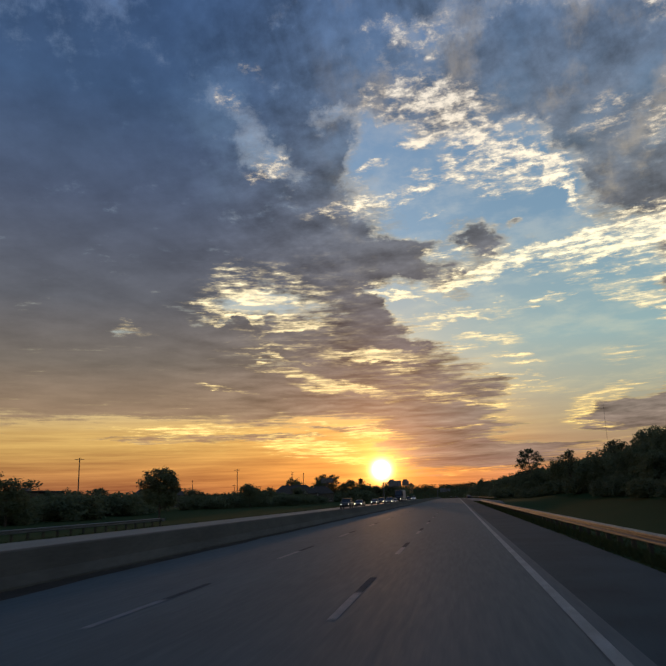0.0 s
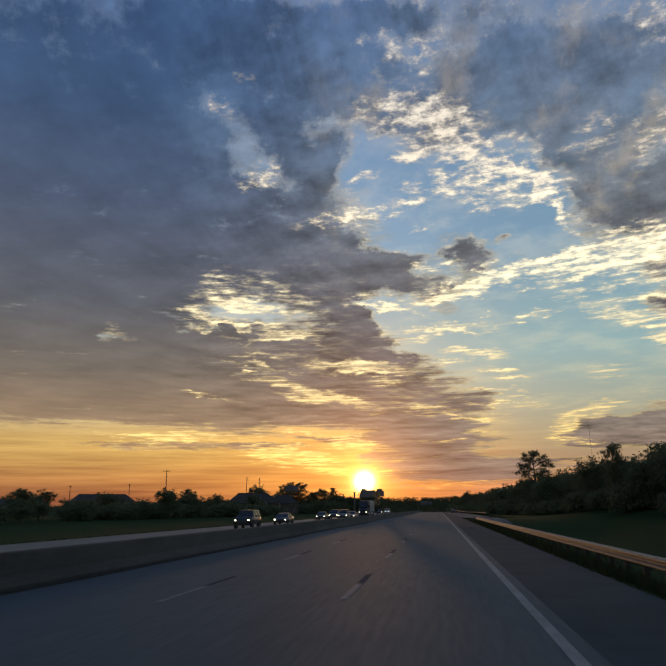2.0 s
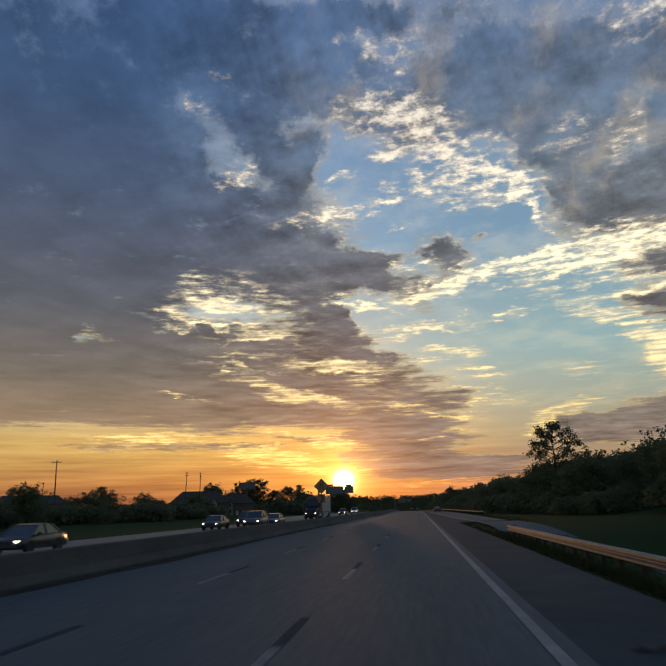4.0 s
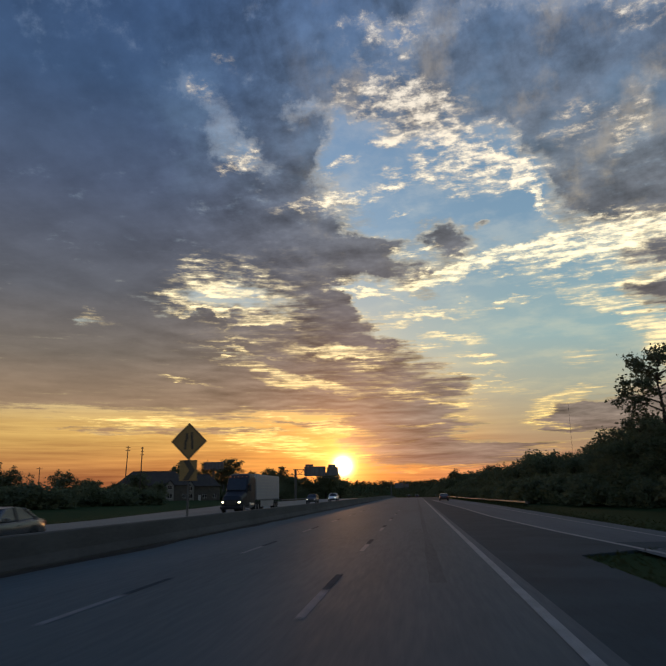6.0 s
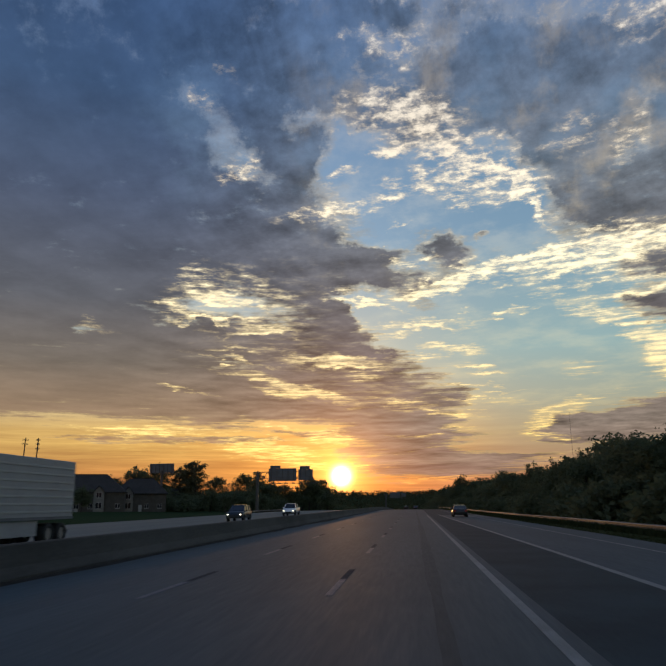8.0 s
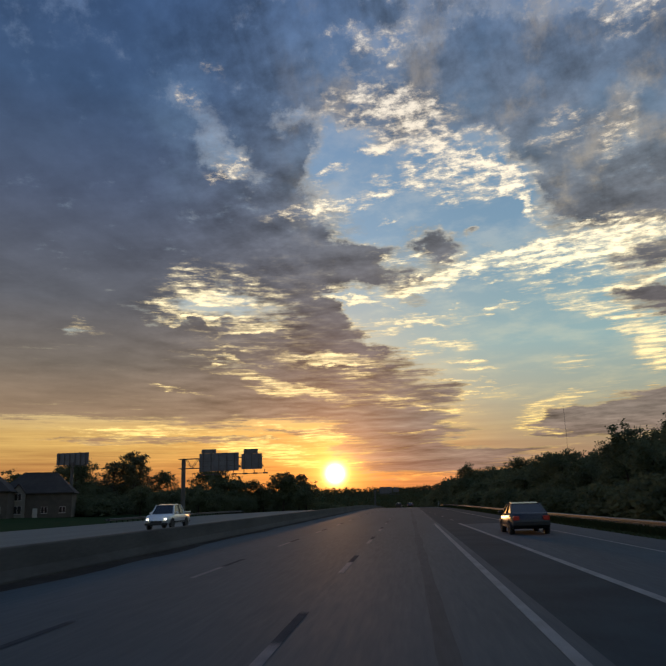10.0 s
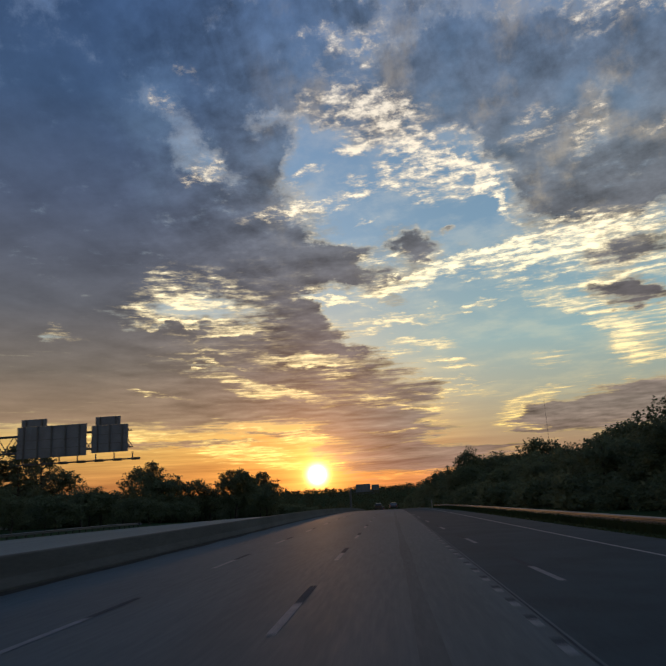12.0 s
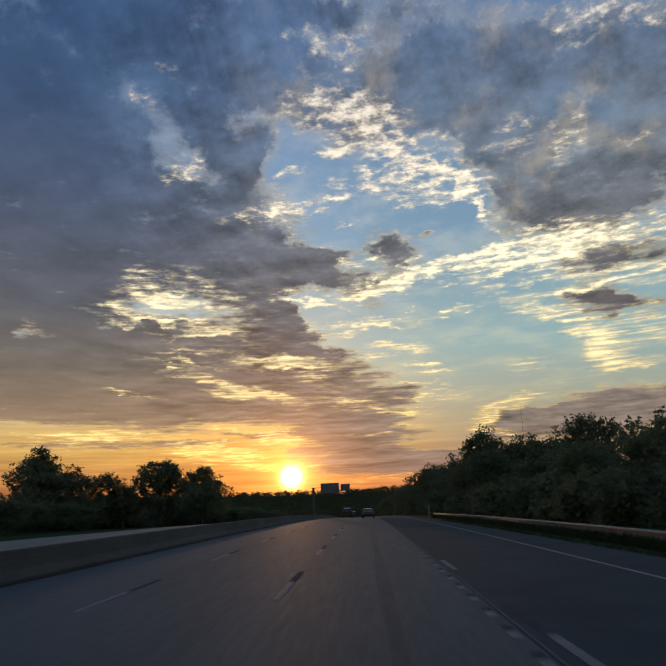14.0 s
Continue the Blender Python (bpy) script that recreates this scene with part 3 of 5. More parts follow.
def grade(y):
    """Height of the carriageway: level, then over a crest and down."""
    if y < CREST:
        return 0.0
    u = min(y - CREST, 300.0)
    z = -u * u / (2 * RADIUS)
    if y > CREST + 300:
        w = min(y - CREST - 300, 700.0)
        z -= 300 / RADIUS * (w - w * w / 1400.0)
    return z


def pave_right(y):
    """Right edge of the pavement."""
    if y < 192:
        return 4.4
    if y < 197:
        return 4.4 + (10.2 - 4.4) * (y - 192) / 5
    if y < 270:
        return 10.2
    return max(6.8, 10.2 - (y - 270) * 0.0158)


def land(x, y):
    """Height of the ground sheet."""
    z = grade(y) - 0.05
    edge = pave_right(y)
    if x > edge:
        z -= (0.06 + 0.16 * smooth01((190 - y) / 20)) * smooth01((x - edge) / 1.5)
        z -= 1.5 * smooth01((x - 6.5) / 5) * smooth01((176 - y) / 40)
        z += (0.9 + 1.8 * smooth01((210 - y) / 50)) * smooth01((x - 15) / 16)
    if x < -26:
        z -= 0.3 * smooth01((-26 - x) / 6)
        z += 0.7 * smooth01((-60 - x) / 30)
    z += 0.25 * noise.noise((x * 0.03, y * 0.02, 0)) * smooth01((abs(x + 8) - 24) / 12)
    if y > 1100:
        z += smooth01((y - 1100) / 1300) * (45 + 9 * noise.noise((x * 0.002, y * 0.001, 3)))
    return z


xs = sorted({*range(-30, 14, 2), *range(14, 60, 4), *range(-120, -30, 6), -10.9, 4.4, 5.0, 6.0, 7.0, 10.4, 11.2, 80, 120, 200, 320, 520, 900, 1600, 2800, 4500, -160, -220, -320, -520, -900, -1600, -2800, -4500})
ys = sorted({*range(-60, 740, 6), *range(740, 1500, 40), *range(1500, 4700, 250)})
bm = bmesh.new()
grid = [[bm.verts.new((x, y, land(x, y))) for x in xs] for y in ys]
for a, b in zip(grid, grid[1:]):
    for k in range(len(xs) - 1):
        bm.faces.new((a[k], a[k + 1], b[k + 1], b[k]))
ground = tagged(part("ground", bm, M_GRASS, smooth=True), "dark summer grass verges and fields rolling to the horizon", "ground", kind="structure")


def strip(bm, left, right, y0, y1, step, lift):
    """A sheet of pavement between two edges given as functions of y, with a turned-down rim."""
    n = max(1, round((y1 - y0) / step))
    rows = []
    for i in range(n + 1):
        y = y0 + (y1 - y0) * i / n
        a, b = left(y), right(y)
        rows.append([bm.verts.new((a, y, grade(y) + lift - 0.2)), bm.verts.new((a, y, grade(y) + lift)), bm.verts.new((b, y, grade(y) + lift)), bm.verts.new((b, y, grade(y) + lift - 0.2))])
    for p, q in zip(rows, rows[1:]):
        for k in range(3):
            bm.faces.new((p[k], p[k + 1], q[k + 1], q[k]))
    return bm


def line_x(*pts):
    """A course of x along y through (y, x) points."""
    ys_, xs_ = [p[0] for p in pts], [p[1] for p in pts]
    return lambda y: float(np.interp(y, ys_, xs_))


R_LINE, M_LINE, L_LINE = 1.72, -1.86, -5.58
gore_line = line_x((190, 6.9), (204, 6.0), (223, 5.2), (255, 4.9), (326, 3.68), (337, 3.45))
outer_line = line_x((190, 9.2), (260, 8.45), (338, 7.05), (365, 6.6), (418, 5.95), (500, 5.45), (900, 5.45))

road = tagged(part("road", strip(bmesh.new(), lambda y: -9.96, lambda y: min(pave_right(y), 2.05 + 0 * y), -60, 1080, 6, 0.0), M_ROAD), "worn grey concrete motorway lanes in low sunset light", "road", kind="structure")
shoulder = tagged(part("hard_shoulder", strip(bmesh.new(), lambda y: 2.05, lambda y: pave_right(y), -60, 1080, 4, 0.0), M_SHOULDER), "dark asphalt hard shoulder and merging slip lane", "shoulder", kind="structure")
far_edge = line_x((-60, -25.2), (225, -25.8), (300, -35.5), (410, -35.5), (450, -31.5), (560, -28.0), (1080, -26.0))
far_road = tagged(part("opposite_road", strip(bmesh.new(), far_edge, lambda y: -10.72, -60, 1080, 6, 0.0), M_FAR_ROAD), "pale concrete carriageway for oncoming traffic beyond the barrier", "road", kind="structure")


def slip(bm, course, wide, lift):
    prev = None
    for x, y, z in course:
        nxt = []
        for dx in (-wide / 2, wide / 2):
            nxt.append(bm.verts.new((x + dx, y, z + lift)))
        if prev:
            bm.faces.new((prev[0], prev[1], nxt[1], nxt[0]))
        prev = nxt
    return bm


course = []
for i in range(60):
    y = 40 + i * 2.62
    x = 8.6
    course.append((x, y, grade(y) - 1.45 * smooth01((182 - y) / 42)))
ramp = tagged(part("slip_road", slip(bmesh.new(), course, 4.4, -0.006), M_RAMP), "pale concrete slip road climbing to join the motorway", "road", kind="structure")

slip_lane = tagged(part("slip_lane", strip(bmesh.new(), gore_line, lambda y: pave_right(y) - 0.02, 197, 336, 4, 0.004), M_RAMP), "paler concrete lane of the joining slip road", "road", kind="structure")

# gutter dirt along the foot of the barrier
bm = bmesh.new()
prev = None
for i in range(0, 560):
    y = -50 + i * 2.0
    wide = 0.28 + 0.5 * abs(noise.noise((y * 0.11, 0, 0))) + 0.5 * max(0, noise.noise((y * 0.031, 5, 0)))
    row = [bm.verts.new((-9.97, y, grade(y) + 0.03)), bm.verts.new((-9.97 + wide * 0.5, y, grade(y) + 0.022)), bm.verts.new((-9.97 + wide, y, grade(y) + 0.004))]
    if prev:
        for k in range(2):
            bm.faces.new((prev[k], prev[k + 1], row[k + 1], row[k]))
    prev = row
tagged(part("gutter_dirt", bm, M_DIRT), "dark drift of dirt along the foot of the barrier", "dirt", kind="stuff")

# median barrier, sloped safety shape
bm = bmesh.new()
profile = [(-10.0, -0.15), (-10.0, 0.08), (-10.13, 0.33), (-10.22, 0.84), (-10.25, 0.88), (-10.43, 0.88), (-10.46, 0.84), (-10.55, 0.33), (-10.68, 0.08), (-10.68, -0.15)]
loft(bm, [[(x, y, z + grade(y)) for x, z in profile] for y in range(-60, 1081, 6)])
tagged(part("median_barrier", bm, M_BARRIER), "weathered concrete median barrier with sloped faces", "barrier", kind="structure")

# ---- road markings ----


def dash_mesh(name, wide, long, mat):
    bm = bmesh.new()
    n = 5
    left, right_ = [], []
    for i in range(n + 1):
        y = long * i / n
        w = wide / 2 * (1 + 0.08 * noise.noise((i * 1.7, wide, 0)))
        left.append(bm.verts.new((-w, y, 0)))
        right_.append(bm.verts.new((w, y, 0)))
    for i in range(n):
        bm.faces.new((left[i], right_[i], right_[i + 1], left[i + 1]))
    return mesh_of(name, bm, mat)


def mark(name, me, parent, x, y, turn=0.0, lift=0.006):
    ob = new(name, me)
    ob.parent = parent
    ob.matrix_basis = pose(x, y, grade(y) + lift, 0, 0, turn)
    return ob


def course_line(name, xf, y0, y1, wide, parent, label):
    bm = bmesh.new()
    prev = None
    n = round((y1 - y0) / 3)
    for i in range(n + 1):
        y = y0 + (y1 - y0) * i / n
        x = xf(y)
        row = [bm.verts.new((x + s * wide / 2 * (1 + 0.06 * noise.noise((y * 0.9, s, 0))), y, grade(y) + 0.009)) for s in (-1, 1)]
        if prev:
            bm.faces.new((prev[0], prev[1], row[1], row[0]))
        prev = row
    return part(name, bm, M_PAINT, parent, label)


white_dash, black_dash = dash_mesh("lane_dash", 0.15, 3.05, M_DASH), dash_mesh("contrast_dash", 0.16, 2.6, M_BLACK_PAINT)
white_dot, black_dot = dash_mesh("merge_dot", 0.14, 0.5, M_DASH), dash_mesh("contrast_dot", 0.15, 0.4, M_BLACK_PAINT)
for k in range(-2, 62):
    for x, y0 in ((M_LINE, 11.2), (L_LINE, 10.6)):
        mark("lane_dash", white_dash, road, x, y0 + 12.19 * k)
        mark("contrast_dash", black_dash, road, x, y0 + 3.07 + 12.19 * k)
course_line("edge_line", lambda y: R_LINE, -60, 338, 0.18, road, "solid white edge line").location.z = 0
course_line("gore_line", gore_line, 192, 337, 0.22, shoulder, "solid white line of the merging slip lane")
course_line("edge_line", outer_line, 192, 900, 0.12, shoulder, "thin white outer edge line")
seam = course_line("joint_seam", lambda y: 1.985, 338, 560, 0.035, road, "dark sealed joint beside the dots")
seam.data.materials[0] = M_BLACK_PAINT
seam.location.z = -0.002
for k in range(75):
    mark("merge_dot", white_dot, road, 1.84, 341.66 + 1.765 * k)
    mark("contrast_dot", black_dot, road, 1.85, 342.18 + 1.765 * k, lift=0.005)
for x, y, turn in ((3.5, 344.8, 1.2), (3.25, 357, 1.2), (2.97, 369.2, 1.2), (2.72, 381.4, 1.1), (2.5, 393.6, 0.9), (2.34, 405.8, 0.8), (2.2, 418, 0.6)):
    mark("gore_dash", white_dash, shoulder, x, y, turn)
    mark("contrast_dash", black_dash, shoulder, x - 0.06, y + 3.07, turn)
for y0, y1, x0, label in ((186, 452, 0.3, "dark oily track worn down the middle of a lane"),):
    bm = bmesh.new()
    prev = None
    for i in range(int((y1 - y0) / 1.5)):
        y = y0 + 1.5 * i
        mid = x0 + 0.12 * noise.noise((y * 0.012, x0, 1.0))
        wide = 0.15 + 0.11 * noise.noise((y * 0.06, x0, 2.0)) + 0.05 * noise.noise((y * 0.4, x0, 3.0))
        line = [bm.verts.new((mid + side * wide, y, grade(y) + 0.004)) for side in (-1, 1)]
        if prev:
            bm.faces.new((prev[0], prev[1], line[1], line[0]))
        prev = line
    part("oil_track", bm, M_OIL, road, label)
for x in (-14.3, -21.6):
    course_line("edge_line", lambda y, x=x: x, -60, 900, 0.13, far_road, "thin white edge line")
for k in range(-4, 62):
    mark("lane_dash", white_dash, far_road, -17.95, 4 + 12.19 * k)

# ---- guardrails ----


def beam_mesh(long):
    """A W-beam section along y, 0.31 m deep."""
    prof = [(0.0, 0.155), (0.02, 0.15), (0.08, 0.11), (0.08, 0.06), (0.015, 0.02), (0.015, -0.02), (0.08, -0.06), (0.08, -0.11), (0.02, -0.15), (0.0, -0.155)]
    ring = [(-a, b) for a, b in prof] + [(-a + 0.012, b) for a, b in reversed(prof)]
    bm = loft(bmesh.new(), [[(a, y, b) for a, b in ring] for y in (0, long)])
    return mesh_of("rail_section", bm, M_STEEL)


SECTION = beam_mesh(3.85)
POST = mesh_of("post", boxed(0.02, 0.16, -0.075, 0.075, -1.0, 0.13, 0.01), M_POSTWOOD)


def guardrail(course, label, group):
    """course: (x, y, z of the rail's middle), every 3.81 m, drawn from near to far."""
    x0, y0, z0 = course[0]
    g = thing("guardrail", x0, y0, z0, label, "guardrail", group)
    for (xa, ya, za), (xb, yb, zb) in zip(course, course[1:]):
        turn = math.degrees(math.atan2(xa - xb, yb - ya))
        tilt = math.degrees(math.atan2(zb - za, abs(yb - ya)))
        for name, me, s in (("rail_section", SECTION, 0), ("post", POST, 0), ("post", POST, 1.9)):
            ob = new(name, me)
            ob.parent = g
            f = s / 3.81
            at = (xa + (xb - xa) * f - x0, ya + (yb - ya) * f - y0, za + (zb - za) * f - z0)
            ob.matrix_basis = pose(*at, tilt if s == 0 and name == "rail_section" else 0, 0, turn)
    for (xa, ya, za), s in ((course[0], -1), (course[-1], 1)):
        bm = bmesh.new()
        ring = [[(-0.07 + 0.30 * (1 - math.cos(a)), s * 0.34 * math.sin(a), z) for z in (0.15, -0.15)] for a in [k * math.pi / 14 for k in range(13)]]
        back = [[(x + 0.012, y, z) for x, y, z in r] for r in ring]
        loft(bm, [r + b[::-1] for r, b in zip(ring, back)])
        e = part("end_wing", bm, M_STEEL, g, "rounded end wing")
        e.location = (xa - x0, ya - y0, za - z0)
    return g


def run(xf, y0, n, lift):
    return [(xf(y0 + 3.81 * k), y0 + 3.81 * k, land(xf(y0 + 3.81 * k) + 0.0, y0 + 3.81 * k) + lift) for k in range(n)]


guardrail(run(line_x((-60, 5.35), (160, 5.25)), -45, 54, 0.63), "galvanised steel guardrail on timber posts in verge grass", "roadside guardrails")
guardrail(run(line_x((240, 13.6), (285, 12.6), (310, 11.5), (345, 10.7), (420, 9.5), (500, 8.8)), 261.14, 62, 0.44), "galvanised steel guardrail along the merging lane verge", "roadside guardrails")
guardrail(run(line_x((-60, -29.5), (130, -29.5)), -60, 35, 0.64)[::-1], "galvanised steel guardrail beyond the oncoming lanes", "roadside guardrails")
guardrail(run(line_x((360, -39), (520, -39)), 375.0, 21, 0.62)[::-1], "galvanised steel guardrail in far verge grass", "roadside guardrails")

# ---- trees ----


def blank_mesh(name, verts, faces, mat):
    me = bpy.data.meshes.new(name)
    me.from_pydata(verts, [], faces)
    me.materials.append(mat)
    return me


def leaf_cards(rng, centres, radii, per, size, droop=0.0, flat=1.0):
    """Small bent leaf clumps scattered through soft balls."""
    # every ball carries tufts on its outside, and each tuft its own leaves
    tuft = 16
    c = np.repeat(np.array(centres, dtype=float), [max(1, k // tuft) for k in per], axis=0)
    r = np.repeat(np.array(radii, dtype=float), [max(1, k // tuft) for k in per])
    m = len(r)
    d = rng.normal(size=(m, 3))
    d /= np.linalg.norm(d, axis=1)[:, None]
    rad = r * rng.uniform(0.3, 1.0, m) ** 0.5 * rng.choice([1.0, 1.0, 1.0, 1.2], m)
    heart = c + d * rad[:, None] * np.array([1, 1, flat])
    n = m * tuft
    p = np.repeat(heart, tuft, axis=0) + rng.normal(size=(n, 3)) * size * 1.15 * np.array([1, 1, 0.75])
    a = rng.normal(size=(n, 3))
    a /= np.linalg.norm(a, axis=1)[:, None]
    b = np.cross(a, rng.normal(size=(n, 3)))
    b /= np.linalg.norm(b, axis=1)[:, None]
    k = np.cross(a, b)
    s = size * rng.uniform(0.6, 1.2, n)[:, None]
    verts = np.stack([p - a * s * 0.8, p + b * s * 0.9, p + a * s * 0.8 + k * s * 0.2], axis=1).reshape(-1, 3)
    faces = np.arange(3 * n).reshape(-1, 3)
    return verts, faces


def limb_mesh(rng, height, girth, fork, spread, limbs, lean=0.0):
    bm = bmesh.new()
    pts = [Vector((0, 0, -0.4))]
    for k in range(1, 6):
        f = k / 5
        pts.append(Vector((lean * f * f + rng.normal() * 0.12, rng.normal() * 0.12, height * f)))
    for k in range(5):
        tube(bm, pts[k], pts[k + 1], girth * (1 - 0.17 * k), girth * (1 - 0.17 * (k + 1)), 8)
    tips = [pts[-1]]
    for i in range(limbs):
        f = fork + (0.95 - fork) * (i + rng.uniform(0, 0.8)) / limbs
        base = pts[0].lerp(pts[-1], f)
        ang = i * 2.4 + rng.uniform(-0.5, 0.5)
        out = spread * (0.55 + 0.45 * math.sin(math.pi * min(1, (f - fork) / (1 - fork) * 0.8 + 0.2)))
        mid = base + Vector((math.cos(ang) * out * 0.55, math.sin(ang) * out * 0.55, out * 0.28))
        tip = base + Vector((math.cos(ang) * out, math.sin(ang) * out, out * rng.uniform(0.3, 0.65)))
        tube(bm, base, mid, girth * 0.34, girth * 0.2, 5)
        tube(bm, mid, tip, girth * 0.2, girth * 0.06, 5)
        tips += [tip, mid]
    return bm, tips


def make_tree(name, seed, height, spread, leaves, label, kind="broad", size=0.3, low=0.3):
    rng = np.random.default_rng(seed)
    t = thing(name, 0, 0, -50, label, "tree", "roadside trees")
    if kind == "pine":
        bm, tips = limb_mesh(rng, height * 0.97, height * 0.016 + 0.06, low, spread, 22)
        part("trunk", bm, M_BARK, t)
        cs = [tuple(p) for p in tips]
        rs = [spread * rng.uniform(0.2, 0.36) for _ in cs]
        rs[0] = spread * 0.3
        per = [max(8, int(leaves / len(cs))) for _ in cs]
        v, f = leaf_cards(rng, cs, rs, per, size, flat=0.5)
        me = blank_mesh("crown", v.tolist(), f.tolist(), M_NEEDLE)
    else:
        bm, tips = limb_mesh(rng, height * 0.8, height * 0.014 + 0.07, low, spread * 0.75, 11)
        part("trunk", bm, M_BARK, t)
        cs, rs = [], []
        for p in tips:
            for _ in range(2):
                cs.append((p.x + rng.normal() * spread * 0.14, p.y + rng.normal() * spread * 0.14, p.z + rng.normal() * spread * 0.14 + 0.3))
                rs.append(spread * rng.uniform(0.2, 0.42))
        top = max(c[2] + r * 0.9 for c, r in zip(cs, rs))
        cs = [(x, y, z * height / top) for x, y, z in cs]
        w = np.array(rs) ** 2
        per = [max(6, int(leaves * q)) for q in w / w.sum()]
        v, f = leaf_cards(rng, cs, rs, per, size, flat=0.8)
        me = blank_mesh("crown", v.tolist(), f.tolist(), M_LEAF)
    crown = new("crown", me)
    crown.parent = t
    return t


def make_round_tree(seed, height, spread, leaves, label):
    """A tree whose crown is one full, lumpy dome."""
    rng = np.random.default_rng(seed)
    t = thing("shade_tree", 0, 0, -50, label, "tree", "roadside trees")
    bm, tips = limb_mesh(rng, height * 0.8, height * 0.016 + 0.08, 0.25, spread * 0.7, 12)
    part("trunk", bm, M_BARK, t)
    cs, rs = [], []
    for k in range(30):
        a, up = k * 2.4 + rng.uniform(-0.3, 0.3), (k + 0.5) / 30
        out = spread * math.sqrt(max(0.05, 1 - (1.7 * up - 0.75) ** 2)) * rng.uniform(0.5, 0.95)
        cs.append((math.cos(a) * out, math.sin(a) * out, height * (0.3 + 0.58 * up)))
        rs.append(spread * rng.uniform(0.17, 0.31))
    cs.append((0, 0, height * 0.62))
    rs.append(spread * 0.5)
    w = np.array(rs) ** 2
    v, f = leaf_cards(rng, cs, rs, [max(16, int(leaves * q)) for q in w / w.sum()], 0.28, flat=0.7)
    v[:, 2] *= height / v[:, 2].max()
    crown = new("crown", blank_mesh("crown", v.tolist(), f.tolist(), M_LEAF))
    crown.parent = t
    return t


def make_shrub(seed, high, wide, leaves, label):
    rng = np.random.default_rng(seed)
    t = thing("shrub", 0, 0, -50, label, "shrub", "roadside shrubs")
    bm = bmesh.new()
    cs, rs = [], []
    for k in range(9):
        a, o = k * 2.4, wide * rng.uniform(0.1, 0.5)
        tip = Vector((math.cos(a) * o, math.sin(a) * o, high * rng.uniform(0.35, 0.8)))
        tube(bm, (0.05 * math.cos(a), 0.05 * math.sin(a), -0.3), tip, 0.06, 0.02, 5)
        cs += [tuple(tip), (tip.x * 0.9, tip.y * 0.9, tip.z * 0.45)]
        rs += [wide * rng.uniform(0.18, 0.3), wide * rng.uniform(0.2, 0.32)]
    part("trunk", bm, M_BARK, t)
    v, f = leaf_cards(rng, cs, rs, [leaves // len(cs)] * len(cs), 0.27, flat=0.8)
    v[:, 2] = np.abs(v[:, 2])
    crown = new("crown", blank_mesh("crown", v.tolist(), f.tolist(), M_LEAF))
    crown.parent = t
    return t


OAKS = [make_tree("oak_tree", 11 + k, h, s, n, "broad-leaved tree in full dark summer leaf", low=0.22) for k, (h, s, n) in enumerate(((11.0, 4.6, 6000), (12.5, 5.0, 6600), (10.0, 5.2, 6200), (13.5, 4.4, 6000)))]
THIN = [make_tree("young_tree", 31 + k, h, s, n, "slim young tree with open summer crown", size=0.3, low=0.3) for k, (h, s, n) in enumerate(((9.0, 3.4, 3400), (8.0, 3.0, 3000)))]
PINES = [make_tree("pine_tree", 51 + k, h, s, n, "tall pine with tiers of dark needles", "pine", 0.28, low) for k, (h, s, n, low) in enumerate(((17.0, 3.8, 5200, 0.35), (14.0, 3.0, 4600, 0.3), (12.0, 2.2, 3800, 0.2)))]
SHRUBS = [make_shrub(71 + k, h, w, 3200, "dense dark green roadside shrub") for k, (h, w) in enumerate(((3.2, 4.6), (4.2, 4.4), (2.4, 4.0)))]
ROUND = [make_round_tree(95 + k, h, s, 8000, "full round-crowned tree in dense dark summer leaf") for k, (h, s) in enumerate(((10.0, 3.9), (12.0, 4.4)))]


def plant(src, x, y, high=None, turn=0.0, fat=1.0):
    """Sets a copy of a tree on the ground, scaled to a height."""
    top = src["tall"]
    s = (high / top) if high else 1.0
    ob = copy_thing(src, Matrix.Identity(4))
    ob.matrix_basis = pose(x, y, land(x, y) - 0.05, 0, 0, turn) @ Matrix.Diagonal((s * fat, s * fat, s, 1))
    return ob


for t in OAKS + THIN + PINES + ROUND + SHRUBS:
    crown = [c for c in t.children if c.name.startswith("crown")][0]
    t["tall"] = max(v.co.z for v in crown.data.vertices)

rng = random.Random(5)
# right-hand wood: front edge, then deeper rows
front = line_x((-60, 33), (150, 30), (200, 26), (250, 23.5), (300, 21.5), (420, 20.5), (480, 19), (520, 17), (620, 14.5), (900, 13))
tall = line_x((0, 10.0), (95, 10.4), (115, 10.2), (150, 9.3), (180, 9.6), (220, 10.3), (300, 9.8), (350, 9.9), (420, 8.5), (470, 8.1), (520, 12.6), (600, 13.0), (900, 12))
y = 34.0
while y < 880:
    for row, (dx, spread) in enumerate(((0, 2.0), (8.5, 3.0), (19, 4.5))):
        if row == 2 and (y > 620 or rng.random() < 0.4):
            continue
        x = front(y) + dx + rng.uniform(-spread, spread)
        h = tall(y) * (0.82, 1.0, 1.18)[row] * rng.uniform(0.76, 1.1)
        src = rng.choice(OAKS + OAKS + THIN) if row < 2 else rng.choice(OAKS + PINES[2:])
        plant(src, x, y + rng.uniform(-2.5, 2.5), h, rng.uniform(0, 360), rng.uniform(0.95, 1.2))
    y += 8.2 if y < 560 else 12.0
y = 40.0
while y < 700:
    if y > 215 or rng.random() < 0.6:
        plant(rng.choice(SHRUBS), front(y) - 3.4 + rng.uniform(-0.8, 0.8), y, rng.uniform(2.4, 4.4), rng.uniform(0, 360), 1.2)
    y += 5.6
